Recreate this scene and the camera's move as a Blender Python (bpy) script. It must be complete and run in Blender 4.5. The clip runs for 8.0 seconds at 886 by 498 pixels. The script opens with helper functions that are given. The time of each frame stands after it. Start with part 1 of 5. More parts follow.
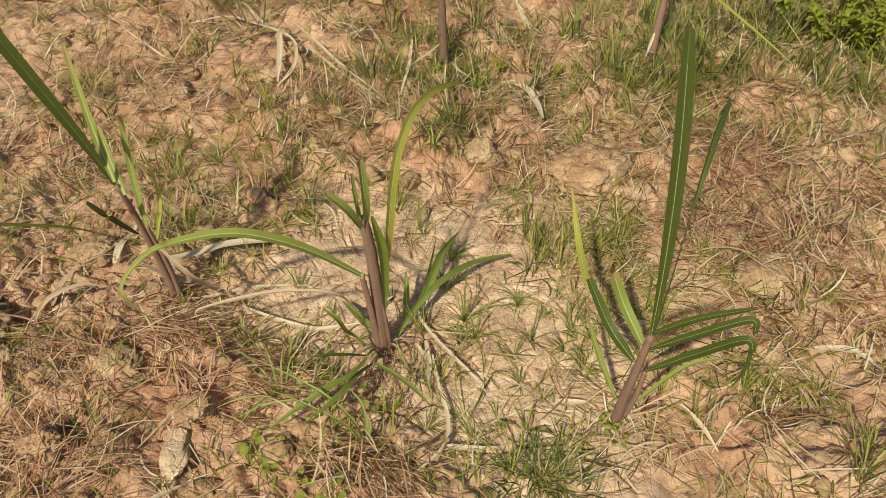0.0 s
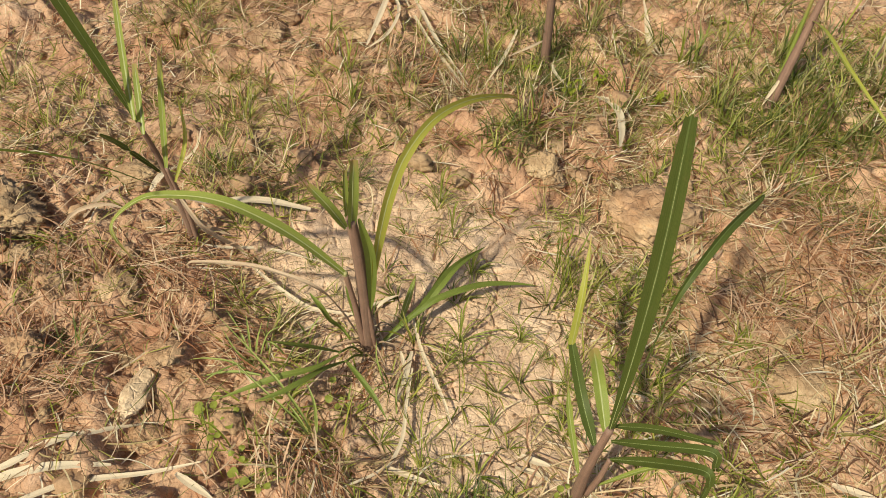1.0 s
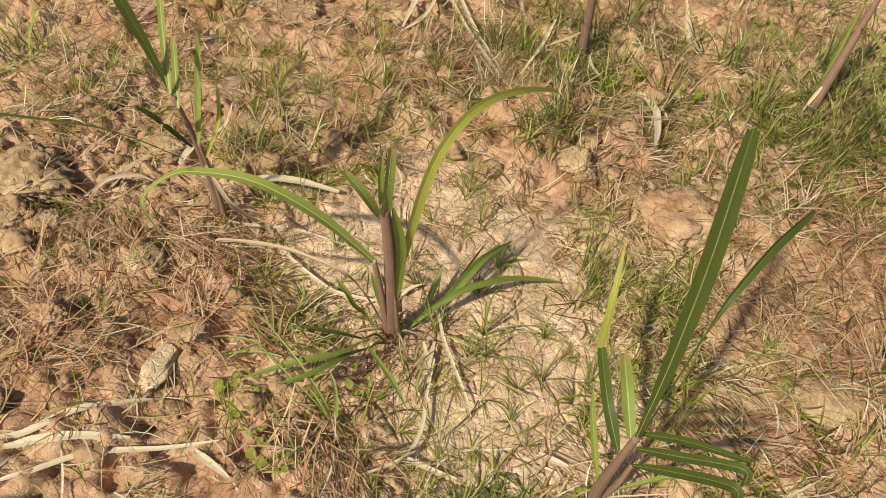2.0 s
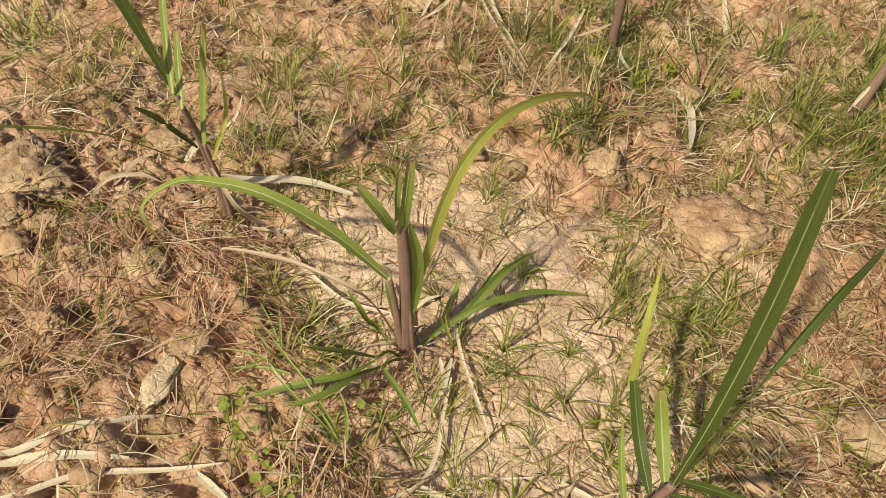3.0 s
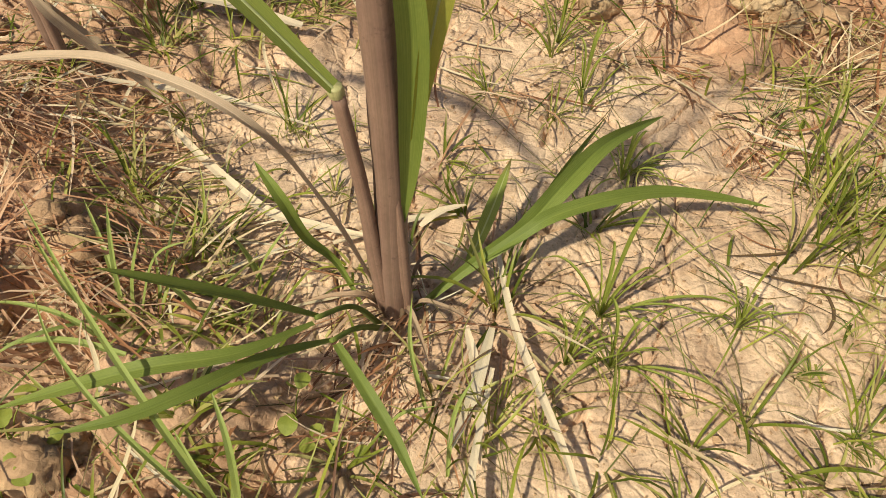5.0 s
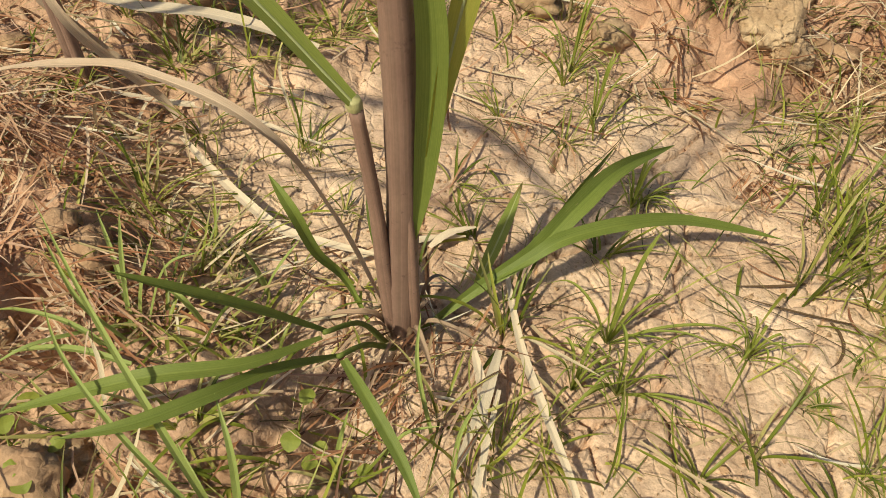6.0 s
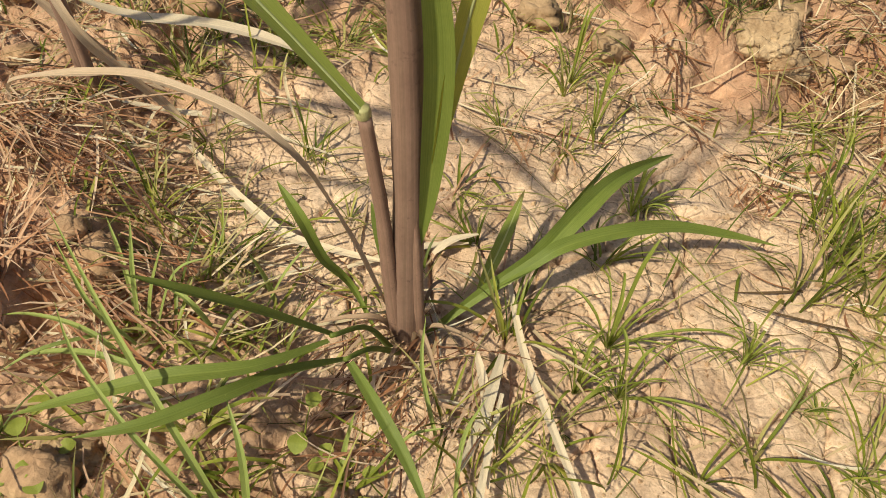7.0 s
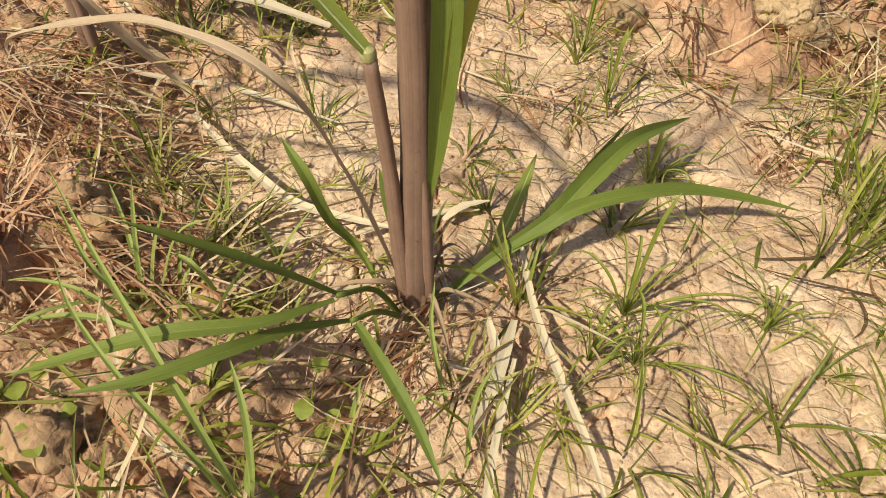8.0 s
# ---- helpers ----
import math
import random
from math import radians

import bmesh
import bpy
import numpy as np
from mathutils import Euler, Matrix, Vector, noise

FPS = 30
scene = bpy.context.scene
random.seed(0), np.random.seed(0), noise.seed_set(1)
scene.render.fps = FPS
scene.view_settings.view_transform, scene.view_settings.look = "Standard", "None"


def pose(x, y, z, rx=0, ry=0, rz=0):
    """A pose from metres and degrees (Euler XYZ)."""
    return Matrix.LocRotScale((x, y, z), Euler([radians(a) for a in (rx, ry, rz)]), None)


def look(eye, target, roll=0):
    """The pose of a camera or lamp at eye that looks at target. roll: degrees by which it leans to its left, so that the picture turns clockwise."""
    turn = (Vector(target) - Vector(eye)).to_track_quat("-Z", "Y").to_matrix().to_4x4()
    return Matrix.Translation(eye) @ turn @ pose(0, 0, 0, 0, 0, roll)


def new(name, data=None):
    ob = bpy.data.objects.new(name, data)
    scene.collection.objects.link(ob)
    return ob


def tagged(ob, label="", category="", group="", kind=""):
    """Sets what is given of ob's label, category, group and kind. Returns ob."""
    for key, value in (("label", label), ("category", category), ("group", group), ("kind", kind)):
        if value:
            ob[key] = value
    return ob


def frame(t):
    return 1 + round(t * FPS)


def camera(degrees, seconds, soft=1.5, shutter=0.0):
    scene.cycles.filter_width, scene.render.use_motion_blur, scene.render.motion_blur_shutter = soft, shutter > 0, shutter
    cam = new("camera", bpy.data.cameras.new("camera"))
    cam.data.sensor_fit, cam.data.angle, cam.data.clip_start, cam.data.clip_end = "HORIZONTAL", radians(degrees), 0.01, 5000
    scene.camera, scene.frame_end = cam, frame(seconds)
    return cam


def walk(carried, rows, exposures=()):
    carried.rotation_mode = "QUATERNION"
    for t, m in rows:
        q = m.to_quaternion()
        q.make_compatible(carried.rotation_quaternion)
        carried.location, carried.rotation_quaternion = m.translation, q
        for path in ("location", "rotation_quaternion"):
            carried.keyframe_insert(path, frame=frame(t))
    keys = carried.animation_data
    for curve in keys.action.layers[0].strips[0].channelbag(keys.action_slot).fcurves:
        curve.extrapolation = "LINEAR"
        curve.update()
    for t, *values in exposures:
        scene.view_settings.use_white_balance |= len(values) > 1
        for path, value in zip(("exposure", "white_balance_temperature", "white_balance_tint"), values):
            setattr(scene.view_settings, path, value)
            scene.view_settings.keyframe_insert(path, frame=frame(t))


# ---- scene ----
cam = camera(62.0, 8.0, soft=0.8)
PATH = [
    (0, (0.314, -0.867, 1.376), (0.059, 0.438, -0.118), -1.7),
    (0.2, (0.389, -0.76, 1.363), (-0.005, 0.44, -0.188), 1.1),
    (0.5, (0.461, -0.701, 1.381), (0.007, 0.489, -0.161), 2.5),
    (1, (0.508, -0.656, 1.372), (-0.052, 0.47, -0.183), 1.3),
    (1.5, (0.483, -0.646, 1.362), (-0.087, 0.46, -0.204), 2.8),
    (1.7, (0.472, -0.655, 1.37), (-0.091, 0.444, -0.204), 3.6),
    (2.8, (0.445, -0.587, 1.354), (-0.141, 0.436, -0.262), 2.7),
    (3, (0.399, -0.558, 1.333), (-0.176, 0.457, -0.292), 3.2),
    (3.5, (0.272, -0.425, 1.183), (-0.187, 0.407, -0.577), 2.2),
    (4, (0.259, -0.335, 0.876), (-0.211, 0.452, -0.902), 0.3),
    (4.5, (0.252, -0.296, 0.688), (-0.338, 0.666, -0.964), -0.8),
    (5, (0.232, -0.271, 0.602), (-0.396, 0.739, -1.006), 1.6),
    (5.2, (0.223, -0.269, 0.592), (-0.435, 0.764, -0.989), 2.5),
    (6.5, (0.236, -0.291, 0.599), (-0.441, 0.777, -0.951), 3.0),
    (7, (0.234, -0.294, 0.602), (-0.45, 0.789, -0.934), 3.1),
    (7.5, (0.231, -0.296, 0.595), (-0.464, 0.793, -0.931), 2.9),
    (8, (0.243, -0.302, 0.566), (-0.465, 0.759, -0.974), 1.7),
]
walk(cam, [(t, look(eye, target, roll)) for t, eye, target, roll in PATH], [(0.0, -0.24), (0.5, -0.11), (1.5, -0.10), (3.5, -0.05), (4.5, 0.02), (5.0, -0.02), (6.5, -0.10), (7.5, -0.01), (8.0, 0.0)])

# ---- light ----
SUN_EL, SUN_AZ = 49.3, 195.0          # height, and compass direction the light comes from (degrees, 0 = +y, clockwise)
world = bpy.data.worlds.new("sky")
scene.world = world
world.use_nodes = True
wn = world.node_tree.nodes
sky = wn.new("ShaderNodeTexSky")
sky.sky_type = "NISHITA"
sky.sun_disc = False
sky.sun_elevation = radians(SUN_EL)
sky.sun_rotation = radians(SUN_AZ)
sky.air_density, sky.dust_density, sky.ozone_density = 1.0, 2.5, 1.0
wn["Background"].inputs["Strength"].default_value = 0.088
world.node_tree.links.new(sky.outputs["Color"], wn["Background"].inputs["Color"])
sun_data = bpy.data.lights.new("sun", "SUN")
sun_data.energy, sun_data.angle, sun_data.color = 5.0, radians(1.9), (1.0, 0.937, 0.72)
sun = new("sun", sun_data)
sun_way = Vector((math.sin(radians(SUN_AZ)) * math.cos(radians(SUN_EL)), math.cos(radians(SUN_AZ)) * math.cos(radians(SUN_EL)), math.sin(radians(SUN_EL))))
sun.matrix_world = look(sun_way * 20, (0, 0, 0))


# ---- materials ----
class Nodes:
    """A short way to write a node material."""

    def __init__(self, name, rough=0.7, spec=0.3):
        self.mat = bpy.data.materials.new(name)
        self.mat.use_nodes = True
        self.tree = self.mat.node_tree
        self.bsdf = self.tree.nodes["Principled BSDF"]
        self.bsdf.inputs["Roughness"].default_value = rough
        self.bsdf.inputs["Specular IOR Level"].default_value = spec

    def link(self, a, b):
        self.tree.links.new(a, b)

    def noise(self, vector, scale, detail=4.0, rough=0.55, distortion=0.0):
        n = self.tree.nodes.new("ShaderNodeTexNoise")
        n.inputs["Scale"].default_value, n.inputs["Detail"].default_value = scale, detail
        n.inputs["Roughness"].default_value, n.inputs["Distortion"].default_value = rough, distortion
        if vector:
            self.link(vector, n.inputs["Vector"])
        return n.outputs["Fac"]

    def ramp(self, fac, *stops):
        n = self.tree.nodes.new("ShaderNodeValToRGB")
        while len(n.color_ramp.elements) < len(stops):
            n.color_ramp.elements.new(0.5)
        for e, (at, col) in zip(n.color_ramp.elements, stops):
            e.position, e.color = at, (*col, 1) if len(col) == 3 else (*col * 3, 1)
        self.link(fac, n.inputs["Fac"])
        return n.outputs["Color"]

    def mix(self, fac, a, b, how="MIX"):
        n = self.tree.nodes.new("ShaderNodeMix")
        n.data_type, n.blend_type = "RGBA", how
        for sock, value in ((n.inputs["Factor"], fac), (n.inputs["A"], a), (n.inputs["B"], b)):
            if isinstance(value, tuple):
                sock.default_value = (*value, 1)
            elif isinstance(value, (int, float)):
                sock.default_value = value
            else:
                self.link(value, sock)
        return n.outputs["Result"]

    def maths(self, how, a, b=0.5, clamp=False):
        n = self.tree.nodes.new("ShaderNodeMath")
        n.operation, n.use_clamp = how, clamp
        for sock, value in ((n.inputs[0], a), (n.inputs[1], b)):
            if isinstance(value, (int, float)):
                sock.default_value = value
            else:
                self.link(value, sock)
        return n.outputs[0]

    def mapped(self, vector, scale=(1, 1, 1)):
        n = self.tree.nodes.new("ShaderNodeMapping")
        n.inputs["Scale"].default_value = scale
        self.link(vector, n.inputs["Vector"])
        return n.outputs["Vector"]

    def coord(self, which):
        return self.tree.nodes.new("ShaderNodeTexCoord").outputs[which]

    def bump(self, height, strength, distance, before=None):
        n = self.tree.nodes.new("ShaderNodeBump")
        n.inputs["Strength"].default_value, n.inputs["Distance"].default_value = strength, distance
        self.link(height, n.inputs["Height"])
        if before:
            self.link(before, n.inputs["Normal"])
        return n.outputs["Normal"]

    def done(self, colour, normal=None, thin=0.0, thin_colour=None):
        if isinstance(colour, tuple):
            self.bsdf.inputs["Base Color"].default_value = (*colour, 1)
        else:
            self.link(colour, self.bsdf.inputs["Base Color"])
        if normal:
            self.link(normal, self.bsdf.inputs["Normal"])
        if thin:
            # light that passes through a thin blade
            t = self.tree.nodes.new("ShaderNodeBsdfTranslucent")
            self.link(thin_colour or colour, t.inputs["Color"])
            m = self.tree.nodes.new("ShaderNodeMixShader")
            m.inputs["Fac"].default_value = thin
            self.link(self.bsdf.outputs[0], m.inputs[1])
            self.link(t.outputs[0], m.inputs[2])
            self.link(m.outputs[0], self.tree.nodes["Material Output"].inputs["Surface"])
        return self.mat


def soil_material(name, pale, mid, red, crust_mark=False):
    m = Nodes(name, rough=0.95, spec=0.12)
    at = m.coord("Object")
    big = m.noise(at, 3.2, 5, 0.6)
    small = m.noise(at, 26, 8, 0.68)
    grit = m.noise(at, 320, 4, 0.7)
    c = m.ramp(big, (0.36, red), (0.5, mid), (0.66, pale))
    if crust_mark:
        loose = m.tree.nodes.new("ShaderNodeAttribute")
        loose.attribute_name = "loose"
        c = m.mix(m.maths("MULTIPLY", loose.outputs["Fac"], 0.9), m.mix(0.55, c, pale), m.mix(0.52, c, red))
    c = m.mix(0.75, c, m.ramp(m.noise(at, 11, 6, 0.62, 0.6), (0.34, (0.80, 0.72, 0.66)), (0.5, (1.0, 0.99, 0.98)), (0.64, (1.14, 1.12, 1.10))), "MULTIPLY")
    c = m.mix(0.8, c, m.ramp(small, (0.3, (0.60, 0.55, 0.50)), (0.5, (0.98, 0.97, 0.96)), (0.70, (1.34, 1.32, 1.28))), "MULTIPLY")
    c = m.mix(0.45, c, m.ramp(grit, (0.35, (0.70, 0.68, 0.66)), (0.62, (1.2, 1.2, 1.2))), "MULTIPLY")
    v = m.tree.nodes.new("ShaderNodeTexVoronoi")
    v.inputs["Scale"].default_value = 140
    m.link(at, v.inputs["Vector"])
    n = m.bump(m.noise(at, 60, 9, 0.66), 0.6, 0.009)
    fine = m.tree.nodes.new("ShaderNodeTexVoronoi")
    fine.feature = "DISTANCE_TO_EDGE"
    fine.inputs["Scale"].default_value = 34
    warp = m.tree.nodes.new("ShaderNodeVectorMath")
    warp.operation = "MULTIPLY_ADD"
    warp.inputs[1].default_value = (0.02, 0.02, 0.02)
    wobble = m.tree.nodes.new("ShaderNodeTexNoise")
    wobble.inputs["Scale"].default_value, wobble.inputs["Detail"].default_value = 22, 4
    m.link(at, wobble.inputs["Vector"])
    m.link(wobble.outputs["Color"], warp.inputs[0])
    m.link(at, warp.inputs[2])
    m.link(warp.outputs[0], fine.inputs["Vector"])
    n = m.bump(m.ramp(fine.outputs["Distance"], (0.0, (0.0,)), (0.07, (1.0,))), 0.5, 0.003, n)
    n = m.bump(v.outputs["Distance"], 0.25, 0.0025, n)
    n = m.bump(grit, 0.5, 0.0014, n)
    return m.done(c, n)


def leaf_material(name, green, back, rib, stripe=0.5, thin=0.35, rough=0.5, dry=None, spots=None):
    """A grass-like blade: u runs across it, v along it."""
    m = Nodes(name, rough=rough, spec=0.3)
    uv = m.coord("UV")
    sep = m.tree.nodes.new("ShaderNodeSeparateXYZ")
    m.link(uv, sep.inputs[0])
    own = m.tree.nodes.new("ShaderNodeObjectInfo").outputs["Random"]
    stripes = m.noise(m.mapped(uv, (34, 0.5, 1)), 1.0, 5, 0.75)
    patch = m.noise(m.mapped(uv, (3, 9, 1)), 1.0, 5, 0.6)
    fleck = m.noise(m.mapped(uv, (30, 90, 1)), 1.0, 3, 0.7)
    c = m.mix(patch, green, back)
    c = m.mix(stripe, c, m.ramp(stripes, (0.3, (0.66, 0.70, 0.62)), (0.7, (1.28, 1.22, 1.2))), "MULTIPLY")
    c = m.mix(0.35, c, m.ramp(fleck, (0.3, (0.75, 0.75, 0.7)), (0.65, (1.12, 1.12, 1.1))), "MULTIPLY")
    c = m.mix(0.35, c, m.ramp(own, (0.0, (0.82, 0.86, 0.8)), (1.0, (1.15, 1.10, 1.0))), "MULTIPLY")
    if spots:
        c = m.mix(m.ramp(m.noise(m.mapped(uv, (5, 26, 1)), 1.0, 4, 0.7), (0.58, (0.0,)), (0.68, (0.75,))), c, spots)
    if rib:
        off = m.maths("ABSOLUTE", m.maths("SUBTRACT", sep.outputs[0], 0.5))
        c = m.mix(m.ramp(off, (0.045, (0.55,)), (0.075, (0.0,))), c, rib)
    if dry:
        edge = m.maths("ADD", sep.outputs[1], m.maths("MULTIPLY", m.maths("SUBTRACT", patch, 0.5), 0.5))
        c = m.mix(m.ramp(edge, (0.80, (0.0,)), (1.0, (1.0,))), c, dry)
    n = m.bump(stripes, 0.35, 0.0012)
    return m.done(c, n, thin)


def strand_material(name, *cols, rough=0.6, thin=0.25, along=None):
    """Many fine strands in one mesh: each takes a tone of its own."""
    m = Nodes(name, rough=rough, spec=0.25)
    own = m.tree.nodes.new("ShaderNodeObjectInfo").outputs["Random"]
    isle = m.maths("FRACT", m.maths("ADD", m.tree.nodes.new("ShaderNodeNewGeometry").outputs["Random Per Island"], own), 0.0)
    steps = [((i + 0.5) / len(cols), c) for i, c in enumerate(cols)]
    c = m.ramp(isle, *steps)
    c = m.mix(0.5, c, m.ramp(own, (0.0, (0.78, 0.8, 0.75)), (1.0, (1.2, 1.15, 1.05))), "MULTIPLY")
    uv = m.coord("UV")
    c = m.mix(0.5, c, m.ramp(m.noise(m.mapped(uv, (6, 14, 1)), 1.0, 4, 0.6), (0.3, (0.7, 0.7, 0.66)), (0.7, (1.2, 1.18, 1.12))), "MULTIPLY")
    if along:
        sep = m.tree.nodes.new("ShaderNodeSeparateXYZ")
        m.link(uv, sep.inputs[0])
        c = m.mix(m.ramp(sep.outputs[1], (along[0], (0.0,)), (1.0, (0.8,))), c, along[1])
    return m.done(c, None, thin)


SOIL = soil_material("dry_soil", (0.665, 0.495, 0.350), (0.555, 0.38, 0.245), (0.39, 0.207, 0.122), True)
CLOD = soil_material("clod_soil", (0.55, 0.40, 0.245), (0.46, 0.305, 0.18), (0.37, 0.22, 0.13))
PALE_CLOD = soil_material("pale_clod_soil", (0.54, 0.40, 0.25), (0.45, 0.32, 0.19), (0.37, 0.24, 0.14))
SLAB_CLOD = soil_material("slab_soil", (0.70, 0.55, 0.38), (0.62, 0.47, 0.31), (0.54, 0.40, 0.26))
CANE_LEAF = leaf_material("cane_leaf", (0.26, 0.325, 0.065), (0.33, 0.38, 0.09), (0.50, 0.54, 0.26), dry=(0.38, 0.30, 0.10), stripe=0.8, spots=(0.36, 0.34, 0.12))
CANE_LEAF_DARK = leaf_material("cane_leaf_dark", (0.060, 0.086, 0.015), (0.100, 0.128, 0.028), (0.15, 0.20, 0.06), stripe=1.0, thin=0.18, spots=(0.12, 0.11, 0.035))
CANE_LEAF_YELLOW = leaf_material("cane_leaf_yellow", (0.38, 0.40, 0.065), (0.46, 0.45, 0.09), (0.5, 0.5, 0.22), dry=(0.46, 0.33, 0.10))
SHOOT_LEAF = leaf_material("shoot_leaf", (0.155, 0.212, 0.038), (0.265, 0.315, 0.075), None, stripe=1.0, rough=0.48, thin=0.32)
DRY_LEAF = leaf_material("dry_leaf", (0.68, 0.54, 0.38), (0.82, 0.71, 0.55), None, stripe=0.6, thin=0.2, rough=0.55)
DRY_LEAF_BROWN = leaf_material("dry_leaf_brown", (0.42, 0.30, 0.21), (0.66, 0.52, 0.40), None, stripe=1.0, thin=0.2, rough=0.6)
SHEATH = leaf_material("cane_sheath", (0.165, 0.094, 0.075), (0.345, 0.220, 0.165), None, stripe=0.75, thin=0.0, rough=0.55, spots=(0.09, 0.05, 0.04))
DRY_SHEATH = leaf_material("dry_sheath", (0.26, 0.165, 0.11), (0.46, 0.33, 0.23), None, stripe=1.0, thin=0.1, rough=0.65)
RIB = leaf_material("leaf_midrib", (0.42, 0.46, 0.20), (0.50, 0.53, 0.27), None, stripe=0.5, thin=0.2, rough=0.45)
COLLAR = leaf_material("leaf_collar", (0.44, 0.40, 0.20), (0.34, 0.33, 0.14), None, stripe=0.5, thin=0.0)
GRASS_LEAF = leaf_material("grass_leaf", (0.26, 0.34, 0.07), (0.43, 0.48, 0.17), None, stripe=0.7)
GRASS_BLADE = leaf_material("green_grass_blade", (0.19, 0.24, 0.032), (0.36, 0.38, 0.085), None, stripe=0.7, thin=0.35, dry=(0.44, 0.36, 0.16))
WEED_LEAF = leaf_material("weed_leaf", (0.25, 0.30, 0.045), (0.37, 0.40, 0.08), None, stripe=0.3)
HERB_LEAF = leaf_material("herb_leaf", (0.24, 0.29, 0.03), (0.38, 0.39, 0.05), None, stripe=0.3, thin=0.4)
GRASS = strand_material("grass_blade", (0.10, 0.125, 0.018), (0.18, 0.215, 0.028), (0.28, 0.31, 0.045), (0.38, 0.38, 0.075), (0.52, 0.46, 0.18), (0.22, 0.25, 0.036), rough=0.42, thin=0.35, along=(0.7, (0.46, 0.38, 0.16)))
GRASS_MIX = strand_material("mixed_grass_blade", (0.09, 0.125, 0.018), (0.20, 0.24, 0.035), (0.32, 0.34, 0.06), (0.46, 0.40, 0.17), (0.58, 0.47, 0.27), (0.15, 0.19, 0.028), (0.36, 0.25, 0.13), rough=0.45, thin=0.3, along=(0.65, (0.50, 0.40, 0.20)))
GRASS_COARSE = strand_material("coarse_grass_blade", (0.06, 0.085, 0.014), (0.13, 0.165, 0.028), (0.22, 0.25, 0.045), (0.08, 0.11, 0.018), (0.40, 0.36, 0.15), (0.16, 0.195, 0.035), rough=0.5, thin=0.25, along=(0.6, (0.40, 0.34, 0.15)))
GRASS_DARK = strand_material("dark_grass_blade", (0.065, 0.10, 0.018), (0.10, 0.145, 0.028), (0.17, 0.21, 0.045), rough=0.45, along=(0.85, (0.28, 0.26, 0.10)))
STRAW = strand_material("straw_strand", (0.14, 0.09, 0.05), (0.36, 0.24, 0.13), (0.52, 0.38, 0.22), (0.66, 0.52, 0.33), (0.76, 0.64, 0.45), (0.42, 0.33, 0.15), (0.84, 0.76, 0.60))
RUSSET = strand_material("russet_strand", (0.13, 0.065, 0.040), (0.31, 0.14, 0.07), (0.43, 0.215, 0.11), (0.56, 0.33, 0.20), (0.64, 0.44, 0.29), (0.46, 0.26, 0.17), (0.70, 0.53, 0.38))
RUNNER = strand_material("runner_strand", (0.16, 0.17, 0.05), (0.22, 0.15, 0.07), (0.28, 0.25, 0.09), (0.13, 0.10, 0.05))


# ---- mesh makers ----
def part(name, mesh, material, parent=None, label=""):
    """Links a mesh (or a bmesh) as one object, under a thing or a part when one is given."""
    if isinstance(mesh, bmesh.types.BMesh):
        data = bpy.data.meshes.new(name)
        mesh.to_mesh(data)
        mesh.free()
        mesh = data
    if not mesh.materials:
        mesh.materials.append(material)
    ob = new(name, mesh)
    if parent:
        ob.parent = parent
    if label:
        ob["label"] = label
    return ob


def thing(name, at, label, category, group="", kind=""):
    ob = new(name)
    ob.empty_display_size = 0.05
    ob.location = at
    return tagged(ob, label, category, group, kind)


def spline(points, n):
    """n places along a smooth line through the points."""
    p = [Vector(q) for q in points]
    p = [2 * p[0] - p[1], *p, 2 * p[-1] - p[-2]]
    out = []
    for i in range(n):
        u = i / (n - 1) * (len(p) - 3)
        k = min(int(u), len(p) - 4)
        f = u - k
        a, b, c, d = p[k : k + 4]
        out.append(0.5 * (2 * b + (c - a) * f + (2 * a - 5 * b + 4 * c - d) * f * f + (3 * b - a - 3 * c + d) * f**3))
    return out


def mesh_from(name, verts, faces, uvs=None, smooth=True):
    me = bpy.data.meshes.new(name)
    me.from_pydata([tuple(v) for v in verts], [], faces)
    if uvs is not None:
        layer = me.uv_layers.new(name="UVMap")
        loops = np.empty(len(me.loops), dtype=np.int32)
        me.loops.foreach_get("vertex_index", loops)
        layer.data.foreach_set("uv", np.asarray(uvs, dtype=np.float32)[loops].ravel())
    me.polygons.foreach_set("use_smooth", [smooth] * len(me.polygons))
    me.update()
    return me


